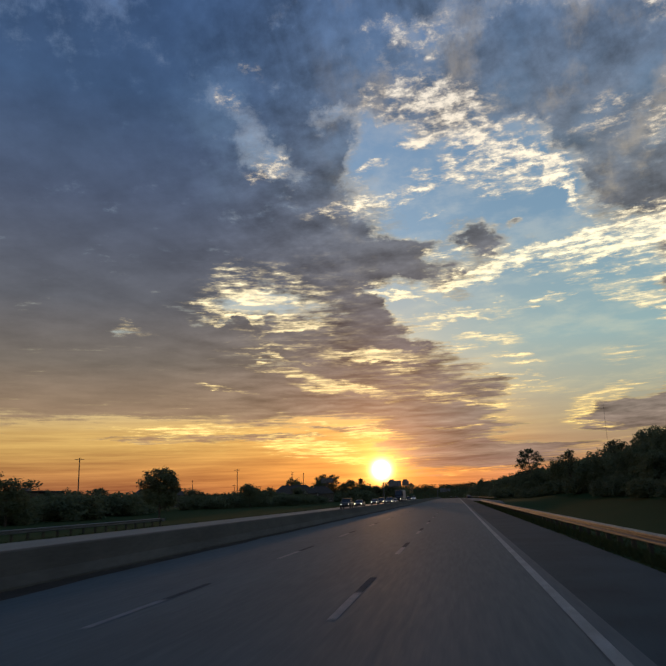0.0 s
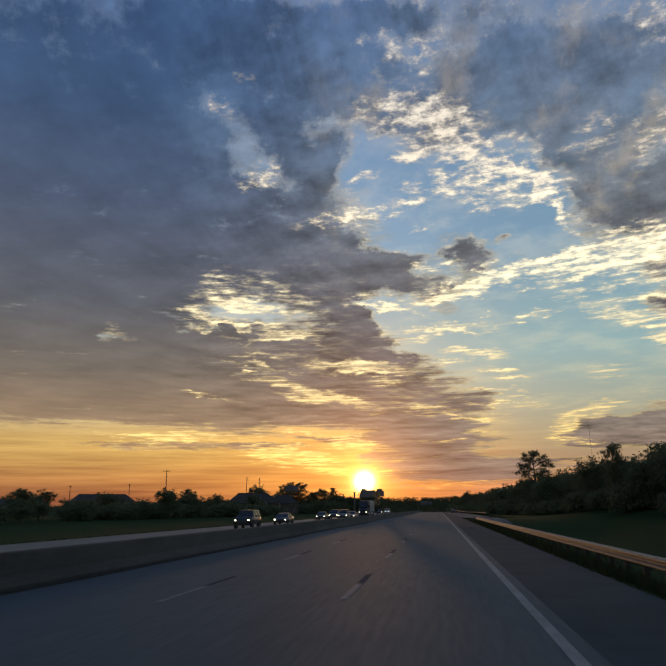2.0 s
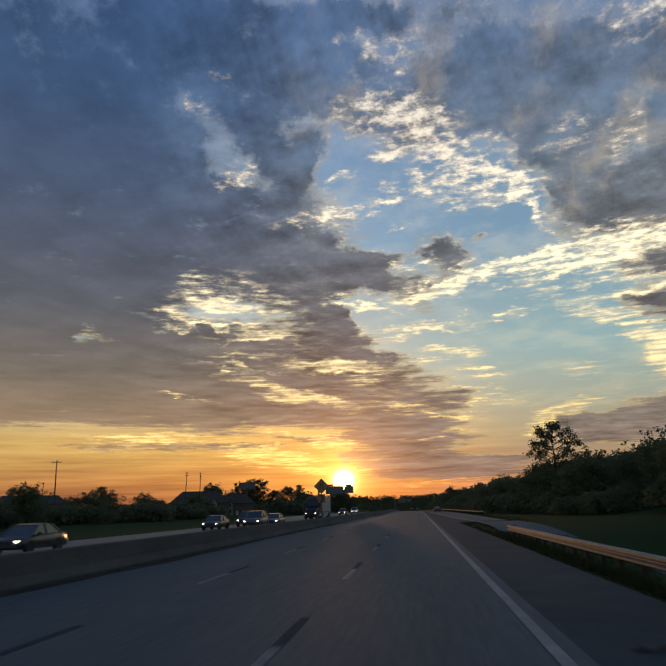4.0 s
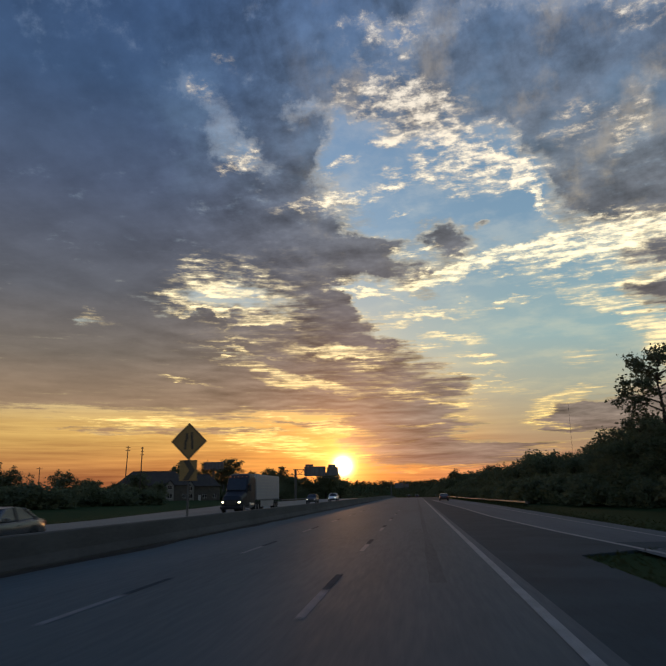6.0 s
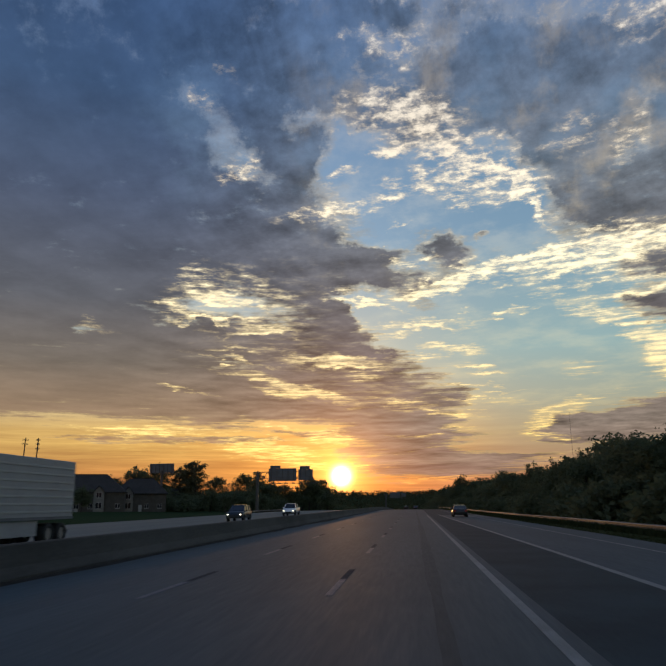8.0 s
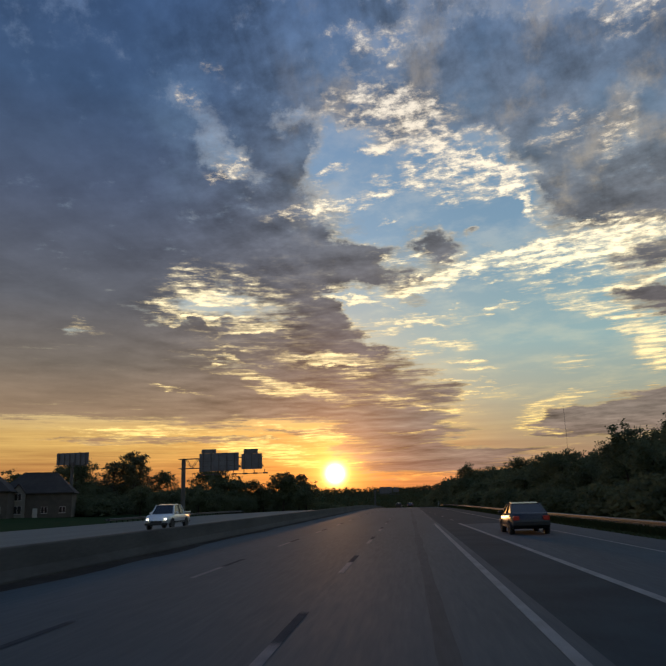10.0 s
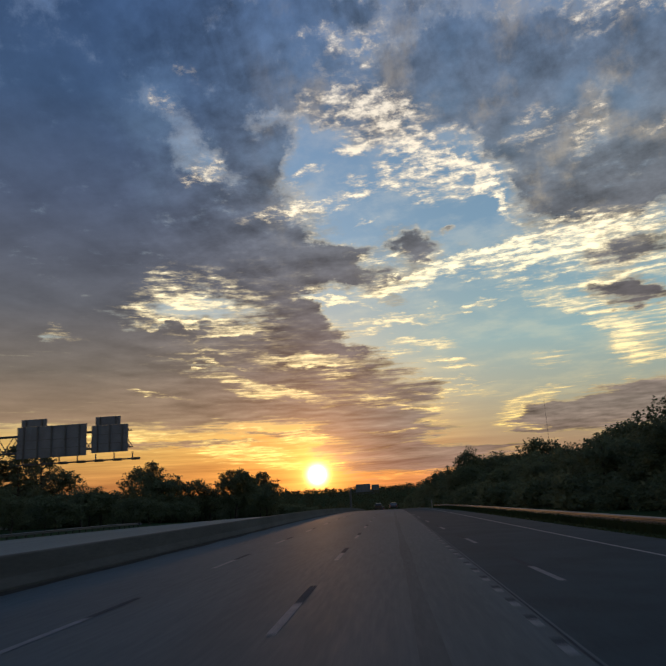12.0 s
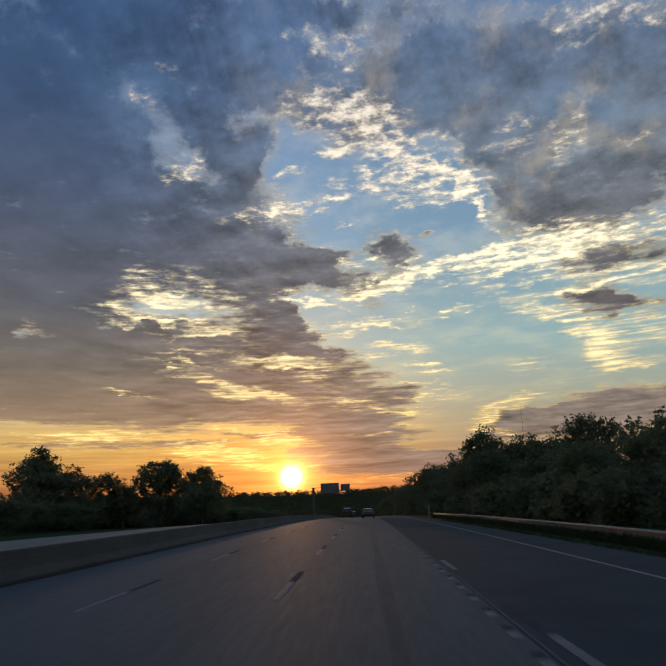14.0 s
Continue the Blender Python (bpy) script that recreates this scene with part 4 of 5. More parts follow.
# single trees that stand out on the right
plant(PINES[0], 24.9, 244.7, 15.6, 40, 1.1)
plant(OAKS[3], 17.8, 508, 13.4, 10, 1.0)
plant(ROUND[1], 34, 129, 11.4, 30, 1.0)
plant(OAKS[3], 36, 141, 11.6, 50, 1.1)
plant(OAKS[1], 34, 117, 10.6, 120, 1.1)
plant(PINES[2], 33.5, 155, 10.4, 80, 1.2)
plant(OAKS[1], 35.7, 511, 13.9, 70)
plant(OAKS[0], 44.4, 466, 11.4, 20, 1.1)
plant(PINES[2], 25, 163, 9.6, 0, 0.8)
# left-hand trees
for src, x, y, h, fat in ((ROUND[0], -48.0, 112.2, 8.6, 0.95), (THIN[0], -62, 92, 7.6, 1.2), (OAKS[0], -68.6, 235.2, 8.4, 1.05), (OAKS[2], -80, 283, 8.4, 1.1), (OAKS[1], -80, 512, 14.0, 1.0),
                          (PINES[2], -84.3, 499, 19.4, 1.15), (OAKS[3], -90, 472, 17.0, 0.9), (PINES[2], -90.5, 499, 16.5, 1.5), (PINES[1], -100.5, 542, 22.4, 1.0), (OAKS[0], -119.6, 533, 20.6, 0.9),
                          (OAKS[2], -70, 556, 16.5, 1.0), (PINES[2], -72, 557, 19.0, 0.8), (OAKS[1], -84.5, 580, 19.0, 0.9), (ROUND[0], -51.1, 577, 17.0, 0.95), (ROUND[1], -52.2, 627, 19.0, 0.9), (OAKS[2], -46, 604, 14.0, 1.1),
                          (OAKS[1], -60, 650, 15.0, 1.0), (OAKS[2], -98, 334, 9.4, 1.0), (PINES[2], -95, 322, 10.2, 1.2), (THIN[1], -92, 349, 9.0, 1.2), (THIN[0], -85, 384, 9.8, 1.0), (OAKS[0], -101, 386, 7.6, 1.1), (OAKS[2], -110, 398, 8.2, 1.2), (THIN[1], -95, 372, 6.8, 1.2), (OAKS[3], -67, 563, 15.2, 1.0), (OAKS[1], -62.5, 568, 13.6, 1.0), (THIN[0], -58, 570, 11.8, 1.2)):
    plant(src, x, y, h, x * 7 % 360, fat)
y = 60.0
while y < 860:
    x = -74 + 6 * math.sin(y * 0.021) + rng.uniform(-3, 3) + max(0, y - 560) * 0.09
    if not (345 < y < 445):
        plant(rng.choice(SHRUBS + THIN), x, y, rng.uniform(3.2, 5.6) * (1.25 if y > 430 else 1.0), rng.uniform(0, 360), 1.5)
    if rng.random() < 0.45 or y > 440:
        plant(rng.choice(OAKS + THIN), x - 22 + rng.uniform(-8, 8), y, rng.uniform(5.5, 8.5) * (1.5 if y > 450 else 1.0), rng.uniform(0, 360), 1.2)
    y += 6.4
y = 452.0
while y < 800:
    plant(rng.choice(OAKS + THIN), -63 + rng.uniform(-4, 4) + max(0, y - 560) * 0.08, y, rng.uniform(6.0, 8.5), rng.uniform(0, 360), 1.3)
    y += 7.5
for t in OAKS + THIN + PINES + ROUND + SHRUBS:
    for o in (*t.children_recursive, t):
        bpy.data.objects.remove(o)

# far woods on the ridges, past counting
nrng = np.random.default_rng(9)
cs, rs = [], []
for k in range(4600):
    y = nrng.uniform(900, 2450)
    x = nrng.uniform(-0.42, 0.42) * y
    if abs(x + 6) < 26 and y < 1100:
        continue
    r = nrng.uniform(4.0, 8.0)
    cs.append((x, y, land(x, y) + r * 0.7))
    rs.append(r)
v, f = leaf_cards(nrng, cs, rs, [64] * len(cs), 1.5)
tagged(new("far_woods", blank_mesh("far_woods", v.tolist(), f.tolist(), M_WOODS)), "hazy distant woodland over low ridges", "woods", kind="stuff")

# ---- marker post, road scrap ----
z = land(8.6, 497.5)
t = thing("marker_post", 8.6, 497.5, z, "slim white delineator post beside the rail end", "marker post")
part("post", boxed(-0.05, 0.05, -0.02, 0.02, -0.2, 1.55, 0.01), M_TRIM, t)
part("reflector", boxed(-0.04, 0.04, -0.032, -0.022, 1.25, 1.45, 0.004), M_SIGNBACK, t, "small dull reflector")
bm = bmesh.new()
loft(bm, [[(-0.55 + 0.1 * k + 0.03 * math.sin(k * 2.1), 0.16 * math.cos(a) * s, 0.012 + 0.07 * s * max(0, math.sin(a)) * (1 + 0.5 * math.sin(k * 1.3))) for a in [j * math.tau / 8 for j in range(8)]] for k, s in enumerate((0.2, 0.7, 0.9, 0.8, 1.0, 0.9, 0.75, 0.85, 0.9, 0.6, 0.4, 0.15))])
scrap = tagged(part("tyre_scrap", bm, M_TYRE), "torn strip of black tyre lying on the shoulder", "tyre scrap")
scrap.matrix_basis = pose(3.0, 123.6, 0.0, 0, 0, 8) @ Matrix.Diagonal((0.7, 0.8, 0.8, 1))

# ---- poles, mast ----


def utility_pole(x, y, high, turn, label, arms=1, wide=2.4, lean=0.0):
    z = land(x, y)
    t = thing("utility_pole", x, y, z, label, "utility pole", "utility poles", turn)
    t.matrix_basis = pose(x, y, z, 0, lean, 0) @ pose(0, 0, 0, 0, 0, turn)
    part("pole", tubed((0, 0, -0.5), (0, 0, high), 0.19, 0.12, 10), M_POLE, t)
    for k in range(arms):
        zz = high - 0.5 - 0.9 * k
        part("crossarm", boxed(-wide / 2, wide / 2, -0.2, -0.09, zz - 0.06, zz + 0.06, 0.01), M_POLE, t)
        for i in (-1, -0.45, 0.45, 1):
            part("insulator", tubed((i * wide * 0.46, -0.14, zz + 0.06), (i * wide * 0.46, -0.14, zz + 0.26), 0.05, 0.035, 6), M_SIGNBACK, t)
    return t


utility_pole(-101.0, 181, 15.0, 20, "tall dark timber utility pole with one crossarm")
utility_pole(-86.1, 277.6, 14.9, 10, "timber utility pole with crossarm behind a tree")
utility_pole(-140.9, 372.4, 14.4, 10, "timber utility pole with a narrow crossarm", wide=1.2)
utility_pole(-144.9, 325.7, 12.4, 15, "short timber utility pole at a field edge", wide=1.2)
utility_pole(-87.3, 378.5, 16.7, 25, "tall timber utility pole with small crossarms near houses", arms=2, wide=1.3, lean=2.5)
utility_pole(-78.7, 369, 15.9, 25, "tall timber pole with short arms near houses", arms=3, wide=0.8, lean=1.5)
utility_pole(-125.3, 398, 11.8, 10, "timber utility pole with crossarm far off", wide=2.0)

mast = thing("radio_mast", 905, 4390, 0, "thin tall lattice radio mast far on the horizon", "mast")
for a in (0, 2.094, 4.189):
    part("leg", tubed((1.6 * math.cos(a), 1.6 * math.sin(a), -20), (1.2 * math.cos(a), 1.2 * math.sin(a), 500), 0.26, 0.2, 5), M_GANTRY, mast)
bm = bmesh.new()
for k in range(28):
    z = k * 17.5
    tube(bm, (1.5, 0, z), (-0.75, 1.3, z + 19.5), 0.13, 0.13, 4)
    tube(bm, (-0.75, 1.3, z), (-0.75, -1.3, z + 19.5), 0.13, 0.13, 4)
part("lattice", bm, M_GANTRY, mast)

# ---- signs ----


def diamond_sign(x, y):
    z = 0.0
    t = thing("warning_sign", x, y, z, "yellow diamond warning sign above a plaque on a steel post", "road sign")
    part("post", boxed(-0.05, 0.05, 0.02, 0.12, 0, 5.2, 0.01), M_GANTRY, t)
    part("base", boxed(-0.2, 0.2, -0.13, 0.27, 0, 0.35, 0.03), M_BARRIER, t)
    bm = boxed(-0.73, 0.73, -0.012, 0.012, -0.73, 0.73)
    es = [e for e in bm.edges if abs(e.verts[0].co.y - e.verts[1].co.y) > 0.01]
    bmesh.ops.bevel(bm, geom=es, offset=0.06, segments=4, affect="EDGES", profile=0.5)
    bm.transform(pose(0, 0, 4.75, 0, 45, 0))
    d = part("diamond_panel", bm, M_YELLOW, t, "yellow diamond panel")
    bm = bmesh.new()
    for s in (-1, 1):
        box(bm, -0.68, 0.68, -0.018, -0.013, s * 0.66 - 0.014, s * 0.66 + 0.014)
        box(bm, s * 0.66 - 0.014, s * 0.66 + 0.014, -0.018, -0.013, -0.644, 0.644)
    bm.transform(pose(0, 0, 4.75, 0, 45, 0))
    part("border", bm, M_BLACK, d)
    bm = bmesh.new()
    for courses in (((-0.2, 4.3), (-0.2, 4.7), (-0.12, 4.85), (-0.12, 5.2)), ((0.2, 4.3), (0.2, 4.75), (0.16, 4.9), (0.16, 5.25))):
        for (xa, za), (xb, zb) in zip(courses, courses[1:]):
            n = Vector((zb - za, 0, xa - xb)).normalized() * 0.065
            quad = [Vector((xa, 0, za)) + n, Vector((xa, 0, za)) - n, Vector((xb, 0, zb)) - n, Vector((xb, 0, zb)) + n]
            loft(bm, [[(v.x, yy, v.z) for v in quad] for yy in (-0.019, -0.014)])
    part("symbol", bm, M_BLACK, d, "pair of faded dark upright bars")
    p = part("plaque", boxed(-0.5, 0.5, -0.012, 0.012, 2.6, 3.72, 0.01), M_YELLOW, t, "upright yellow chevron plaque")
    bm = bmesh.new()
    for s in (-1, 1):
        loft(bm, [[(-0.3, yy, 3.16 + s * 0.54), (0.04, yy, 3.16 + s * 0.54), (0.4, yy, 3.16), (0.06, yy, 3.16)] for yy in (-0.019, -0.014)])
    part("symbol", bm, M_BLACK, p, "bold black chevron")
    return t


diamond_sign(-12.5, 209.2)


def sign_panel(t, x0, x1, z0, z1, y, tab=None):
    p = part("sign_panel", boxed(x0, x1, y, y + 0.06, z0, z1, 0.02), M_SIGNBACK, t, "dull aluminium back of a guide sign")
    n = max(3, round((x1 - x0) / 1.5))
    for k in range(n):
        x = x0 + (x1 - x0) * (k + 0.5) / n
        part("stiffener", boxed(x - 0.06, x + 0.06, y - 0.12, y - 0.003, z0 + 0.05, z1 + (0.0 if not tab else 0.0)), M_GANTRY, p)
    for k in range(1, int((z1 - z0) / 0.9)):
        z = z0 + k * 0.9
        part("seam", boxed(x0 + 0.03, x1 - 0.03, y - 0.022, y - 0.003, z - 0.02, z + 0.02), M_GANTRY, p)
    if tab:
        a, b, hi = tab
        q = part("exit_tab", boxed(a, b, y, y + 0.06, z1 + 0.01, z1 + hi, 0.02), M_SIGNBACK, t, "small exit tab above the sign")
        for x in (a + 0.5, b - 0.5):
            part("stiffener", boxed(x - 0.06, x + 0.06, y - 0.12, y - 0.003, z1 + 0.05, z1 + hi), M_GANTRY, q)
    return p


def gantry(x, y, high, arm_to, panels, label, reach=-0.8):
    z = land(x, y)
    t = thing("sign_gantry", x, y, z, label, "sign gantry")
    part("column", tubed((0, 0, -0.5), (0, 0, high + 0.1), 0.42, 0.38, 16), M_GANTRY, t)
    part("footing", tubed((0, 0, -0.4), (0, 0, 0.25), 0.7, 0.7, 16), M_BARRIER, t)
    for zz in (high, high - 1.7):
        for yy in (-0.45, 0.45):
            part("chord", tubed((reach, yy, zz), (arm_to - x, yy, zz), 0.07, 0.06, 8), M_GANTRY, t)
    bm = bmesh.new()
    n = int((arm_to - x) / 1.1)
    for k in range(n):
        a = 0.5 + k * 1.1
        for yy in (-0.45, 0.45):
            tube(bm, (a, yy, high - (1.7 if k % 2 else 0)), (a + 1.1, yy, high - (0 if k % 2 else 1.7)), 0.045, 0.045, 6)
        tube(bm, (a, -0.45, high), (a, 0.45, high), 0.04, 0.04, 6)
    part("lattice", bm, M_GANTRY, t)
    lo = min(p[2] for p in panels)
    x0, x1 = min(p[0] for p in panels) - x, max(p[1] for p in panels) - x
    c = part("catwalk", boxed(x0 - 0.2, x1 + 0.2, -0.35, 0.25, lo - 0.62, lo - 0.52, 0.02), M_GANTRY, t, "narrow grated service walkway")
    for k in range(int((x1 - x0) / 1.9) + 1):
        a = x0 + 0.6 + k * 1.9
        part("hanger", boxed(a - 0.05, a + 0.05, -0.44, -0.36, lo - 0.6, lo + 0.1), M_GANTRY, c)
        part("sign_lamp", boxed(a - 0.42, a + 0.42, 0.26, 0.7, lo - 0.66, lo - 0.42, 0.04), M_GANTRY, c, "boxy sign lamp")
    for a, b, z0, z1, tab in panels:
        sign_panel(t, a - x, b - x, z0, z1, -0.62, (tab[0] - x, tab[1] - x, tab[2]) if tab else None)
    return t


gantry(-40.6, 411.8, 10.4, -25.9, [(-37.5, -30.2, 8.05, 11.25, (-37.1, -34.4, 0.75)), (-29.7, -25.9, 8.2, 10.95, (-29.3, -26.7, 0.85))], "cantilever steel sign gantry seen from behind with two guide signs")
gantry(-15.0, 611, 9.0, -4.2, [(-12.8, -7.4, 7.3, 10.2, None), (-6.9, -4.2, 7.8, 9.8, None)], "far cantilever sign gantry over the opposite lanes")


def billboard(x, y, wide, z0, z1):
    z = land(x, y)
    t = thing("billboard", x, y, z, "roadside billboard on a single steel post seen from behind", "billboard")
    part("post", tubed((0, 0, -0.5), (0, 0, z0 + 0.6), 0.45, 0.4, 12), M_GANTRY, t)
    p = part("board", boxed(-wide / 2, wide / 2, -0.12, 0.12, z0, z1, 0.03), M_SIGNBACK, t, "plain dark back of the hoarding")
    for k in range(6):
        a = -wide / 2 + wide * (k + 0.5) / 6
        part("upright", boxed(a - 0.08, a + 0.08, -0.32, -0.13, z0 - 0.2, z1 - 0.1), M_GANTRY, p)
    part("walkway", boxed(-wide / 2, wide / 2, -1.0, -0.4, z0 - 0.35, z0 - 0.25), M_GANTRY, t)
    return t


billboard(-80.0, 449, 8.0, 12.0, 14.9)

# ---- houses ----


def roof_mesh(w, d, z, rise, over=0.5, hip=0.0):
    bm = bmesh.new()
    a = [(-w / 2 - over, -d / 2 - over, z), (w / 2 + over, -d / 2 - over, z), (w / 2 + over, d / 2 + over, z), (-w / 2 - over, d / 2 + over, z)]
    r = [(-w / 2 - over + hip, 0, z + rise), (w / 2 + over - hip, 0, z + rise)]
    for dz in (0.0,):
        v = [bm.verts.new(p) for p in a + r]
        lo = [bm.verts.new((x, y, zz - 0.22)) for x, y, zz in a]
        for q in ((0, 1, 5, 4), (2, 3, 4, 5), (1, 2, 5), (3, 0, 4)):
            bm.faces.new([v[i] for i in q])
        for i in range(4):
            j = (i + 1) % 4
            bm.faces.new((lo[i], lo[j], v[j], v[i]))
        bm.faces.new(lo[::-1])
    return bm


def window(parent, x, y, z, w, h):
    f = part("window", boxed(x - w / 2, x + w / 2, y - 0.05, y + 0.04, z, z + h, 0.01), M_TRIM, parent, "white framed window")
    for sx in (-1, 1):
        part("pane", boxed(x + sx * w / 4 - w / 4 + 0.06, x + sx * w / 4 + w / 4 - 0.06, y - 0.064, y - 0.054, z + 0.08, z + h - 0.08), M_GLASS, f)
    part("sill", boxed(x - w / 2 - 0.06, x + w / 2 + 0.06, y - 0.12, y - 0.053, z - 0.07, z), M_TRIM, f)


def house(x, y, w, d, wall, rise, turn, label, hip=2.0, gable=None, wall_mat=None, flat=False):
    t = thing("house", x, y, land(x, y) - 0.15, label, "house", "roadside houses", turn)
    part("wall", boxed(-w / 2, w / 2, -d / 2, d / 2, 0, wall), wall_mat or M_BRICK, t)
    if flat:
        part("roof", boxed(-w / 2 - 0.3, w / 2 + 0.3, -d / 2 - 0.3, d / 2 + 0.3, wall + 0.01, wall + 0.5, 0.05), M_ROOF, t)
        part("vent", boxed(w * 0.2, w * 0.2 + 1.6, -1, 0.8, wall + 0.5, wall + 1.4, 0.05), M_SIGNBACK, t, "boxy roof vent")
    else:
        part("roof", roof_mesh(w, d, wall + 0.01, rise, hip=hip), M_ROOF, t)
        part("ridge", boxed(-w / 2 - 0.4 + hip, w / 2 + 0.4 - hip, -0.14, 0.14, wall + rise - 0.02, wall + rise + 0.07, 0.02), M_ROOF, t)
    n = int(w / 3.4)
    for k in range(n):
        xx = -w / 2 + w * (k + 0.5) / n
        for s in range(max(1, int(wall / 2.9))):
            if gable and abs(xx - gable[0]) < gable[1] * 0.7:
                continue
            window(t, xx, -d / 2 - 0.01, 1.0 + s * 2.9, 1.3, 1.4)
    part("door", boxed(-0.5, 0.5, -d / 2 - 0.07, -d / 2 - 0.01, 0.05, 2.1, 0.01), M_TRIM, t, "white front door")
    if gable:
        gx, gw, gh = gable
        bm = bmesh.new()
        front_ = [(gx - gw / 2, -d / 2 - 0.8), (gx + gw / 2, -d / 2 - 0.8)]
        pts = [(front_[0][0], 0), (front_[1][0], 0), (front_[1][0], wall), (gx, wall + gh), (front_[0][0], wall)]
        loft(bm, [[(a, -d / 2 - 0.8, b) for a, b in pts], [(a, -d / 2 + 2.5, b) for a, b in pts]])
        g = part("gable", bm, M_SIDING, t, "pale sided front gable")
        bm = bmesh.new()
        for s in (-1, 1):
            a, b = (gx + s * (gw / 2 + 0.35), wall - 0.35), (gx, wall + gh + 0.12)
            loft(bm, [[(a[0], yy, a[1]), (b[0], yy, b[1]), (b[0], yy, b[1] + 0.2), (a[0], yy, a[1] + 0.2)] for yy in (-d / 2 - 1.2, -d / 2 + 3.5)])
        part("gable_roof", bm, M_ROOF, g)
        window(g, gx, -d / 2 - 0.82, 1.0, 1.7, 1.7)
        window(g, gx, -d / 2 - 0.82, wall - 1.6, 1.4, 1.5)
    return t


house(-96.5, 427, 26, 12, 5.6, 5.2, 20, "large brown two-storey house with hipped roof and pale gable", hip=6, gable=(6.0, 2.8, 1.6))
house(-83, 440, 15, 10, 5.4, 4.6, 20, "brown house with pale gable behind trees", hip=4.5, gable=(-3.5, 2.8, 1.8))
house(-206, 479.4, 36, 15, 8.6, 4.6, 44, "long low building with dark hipped roof across the fields", hip=4)
house(-253, 461, 36, 14, 7.0, 3.8, 44, "wide low building with dark shallow roof", hip=4)
house(-112, 165, 24, 14, 5.6, 0, 8, "flat-roofed dark building across the field", flat=True)
house(-118, 130, 26, 14, 6.0, 0, 8, "flat-roofed dark building with a roof vent", flat=True)
house(-108, 540, 20, 11, 6.4, 4.2, 20, "brown two-storey house among tall trees", hip=2, gable=(-3, 4, 2.5))
house(-106, 640, 26, 12, 6.4, 4.6, 20, "large dark-roofed house behind the trees", hip=4, gable=(4, 4.5, 3))

# ---- vehicles ----


def wheel(parent, x, y, r, w):
    n = 20
    prof = [(-w / 2, r * 0.62), (-w / 2, r * 0.93), (-w / 2 + 0.03, r), (w / 2 - 0.03, r), (w / 2, r * 0.93), (w / 2, r * 0.62)]
    bm = loft(bmesh.new(), [[(x + a, y + b * math.cos(k * math.tau / n), r + b * math.sin(k * math.tau / n)) for a, b in prof] for k in range(n + 1)], closed=True, caps=False)
    t = part("wheel", bm, M_TYRE, parent, smooth=True)
    s = 1 if x > 0 else -1
    bm = tubed((x - s * w * 0.3, y, r), (x + s * w * 0.42, y, r), r * 0.63, r * 0.58, 16)
    part("rim", bm, M_RIM, t)
    return t


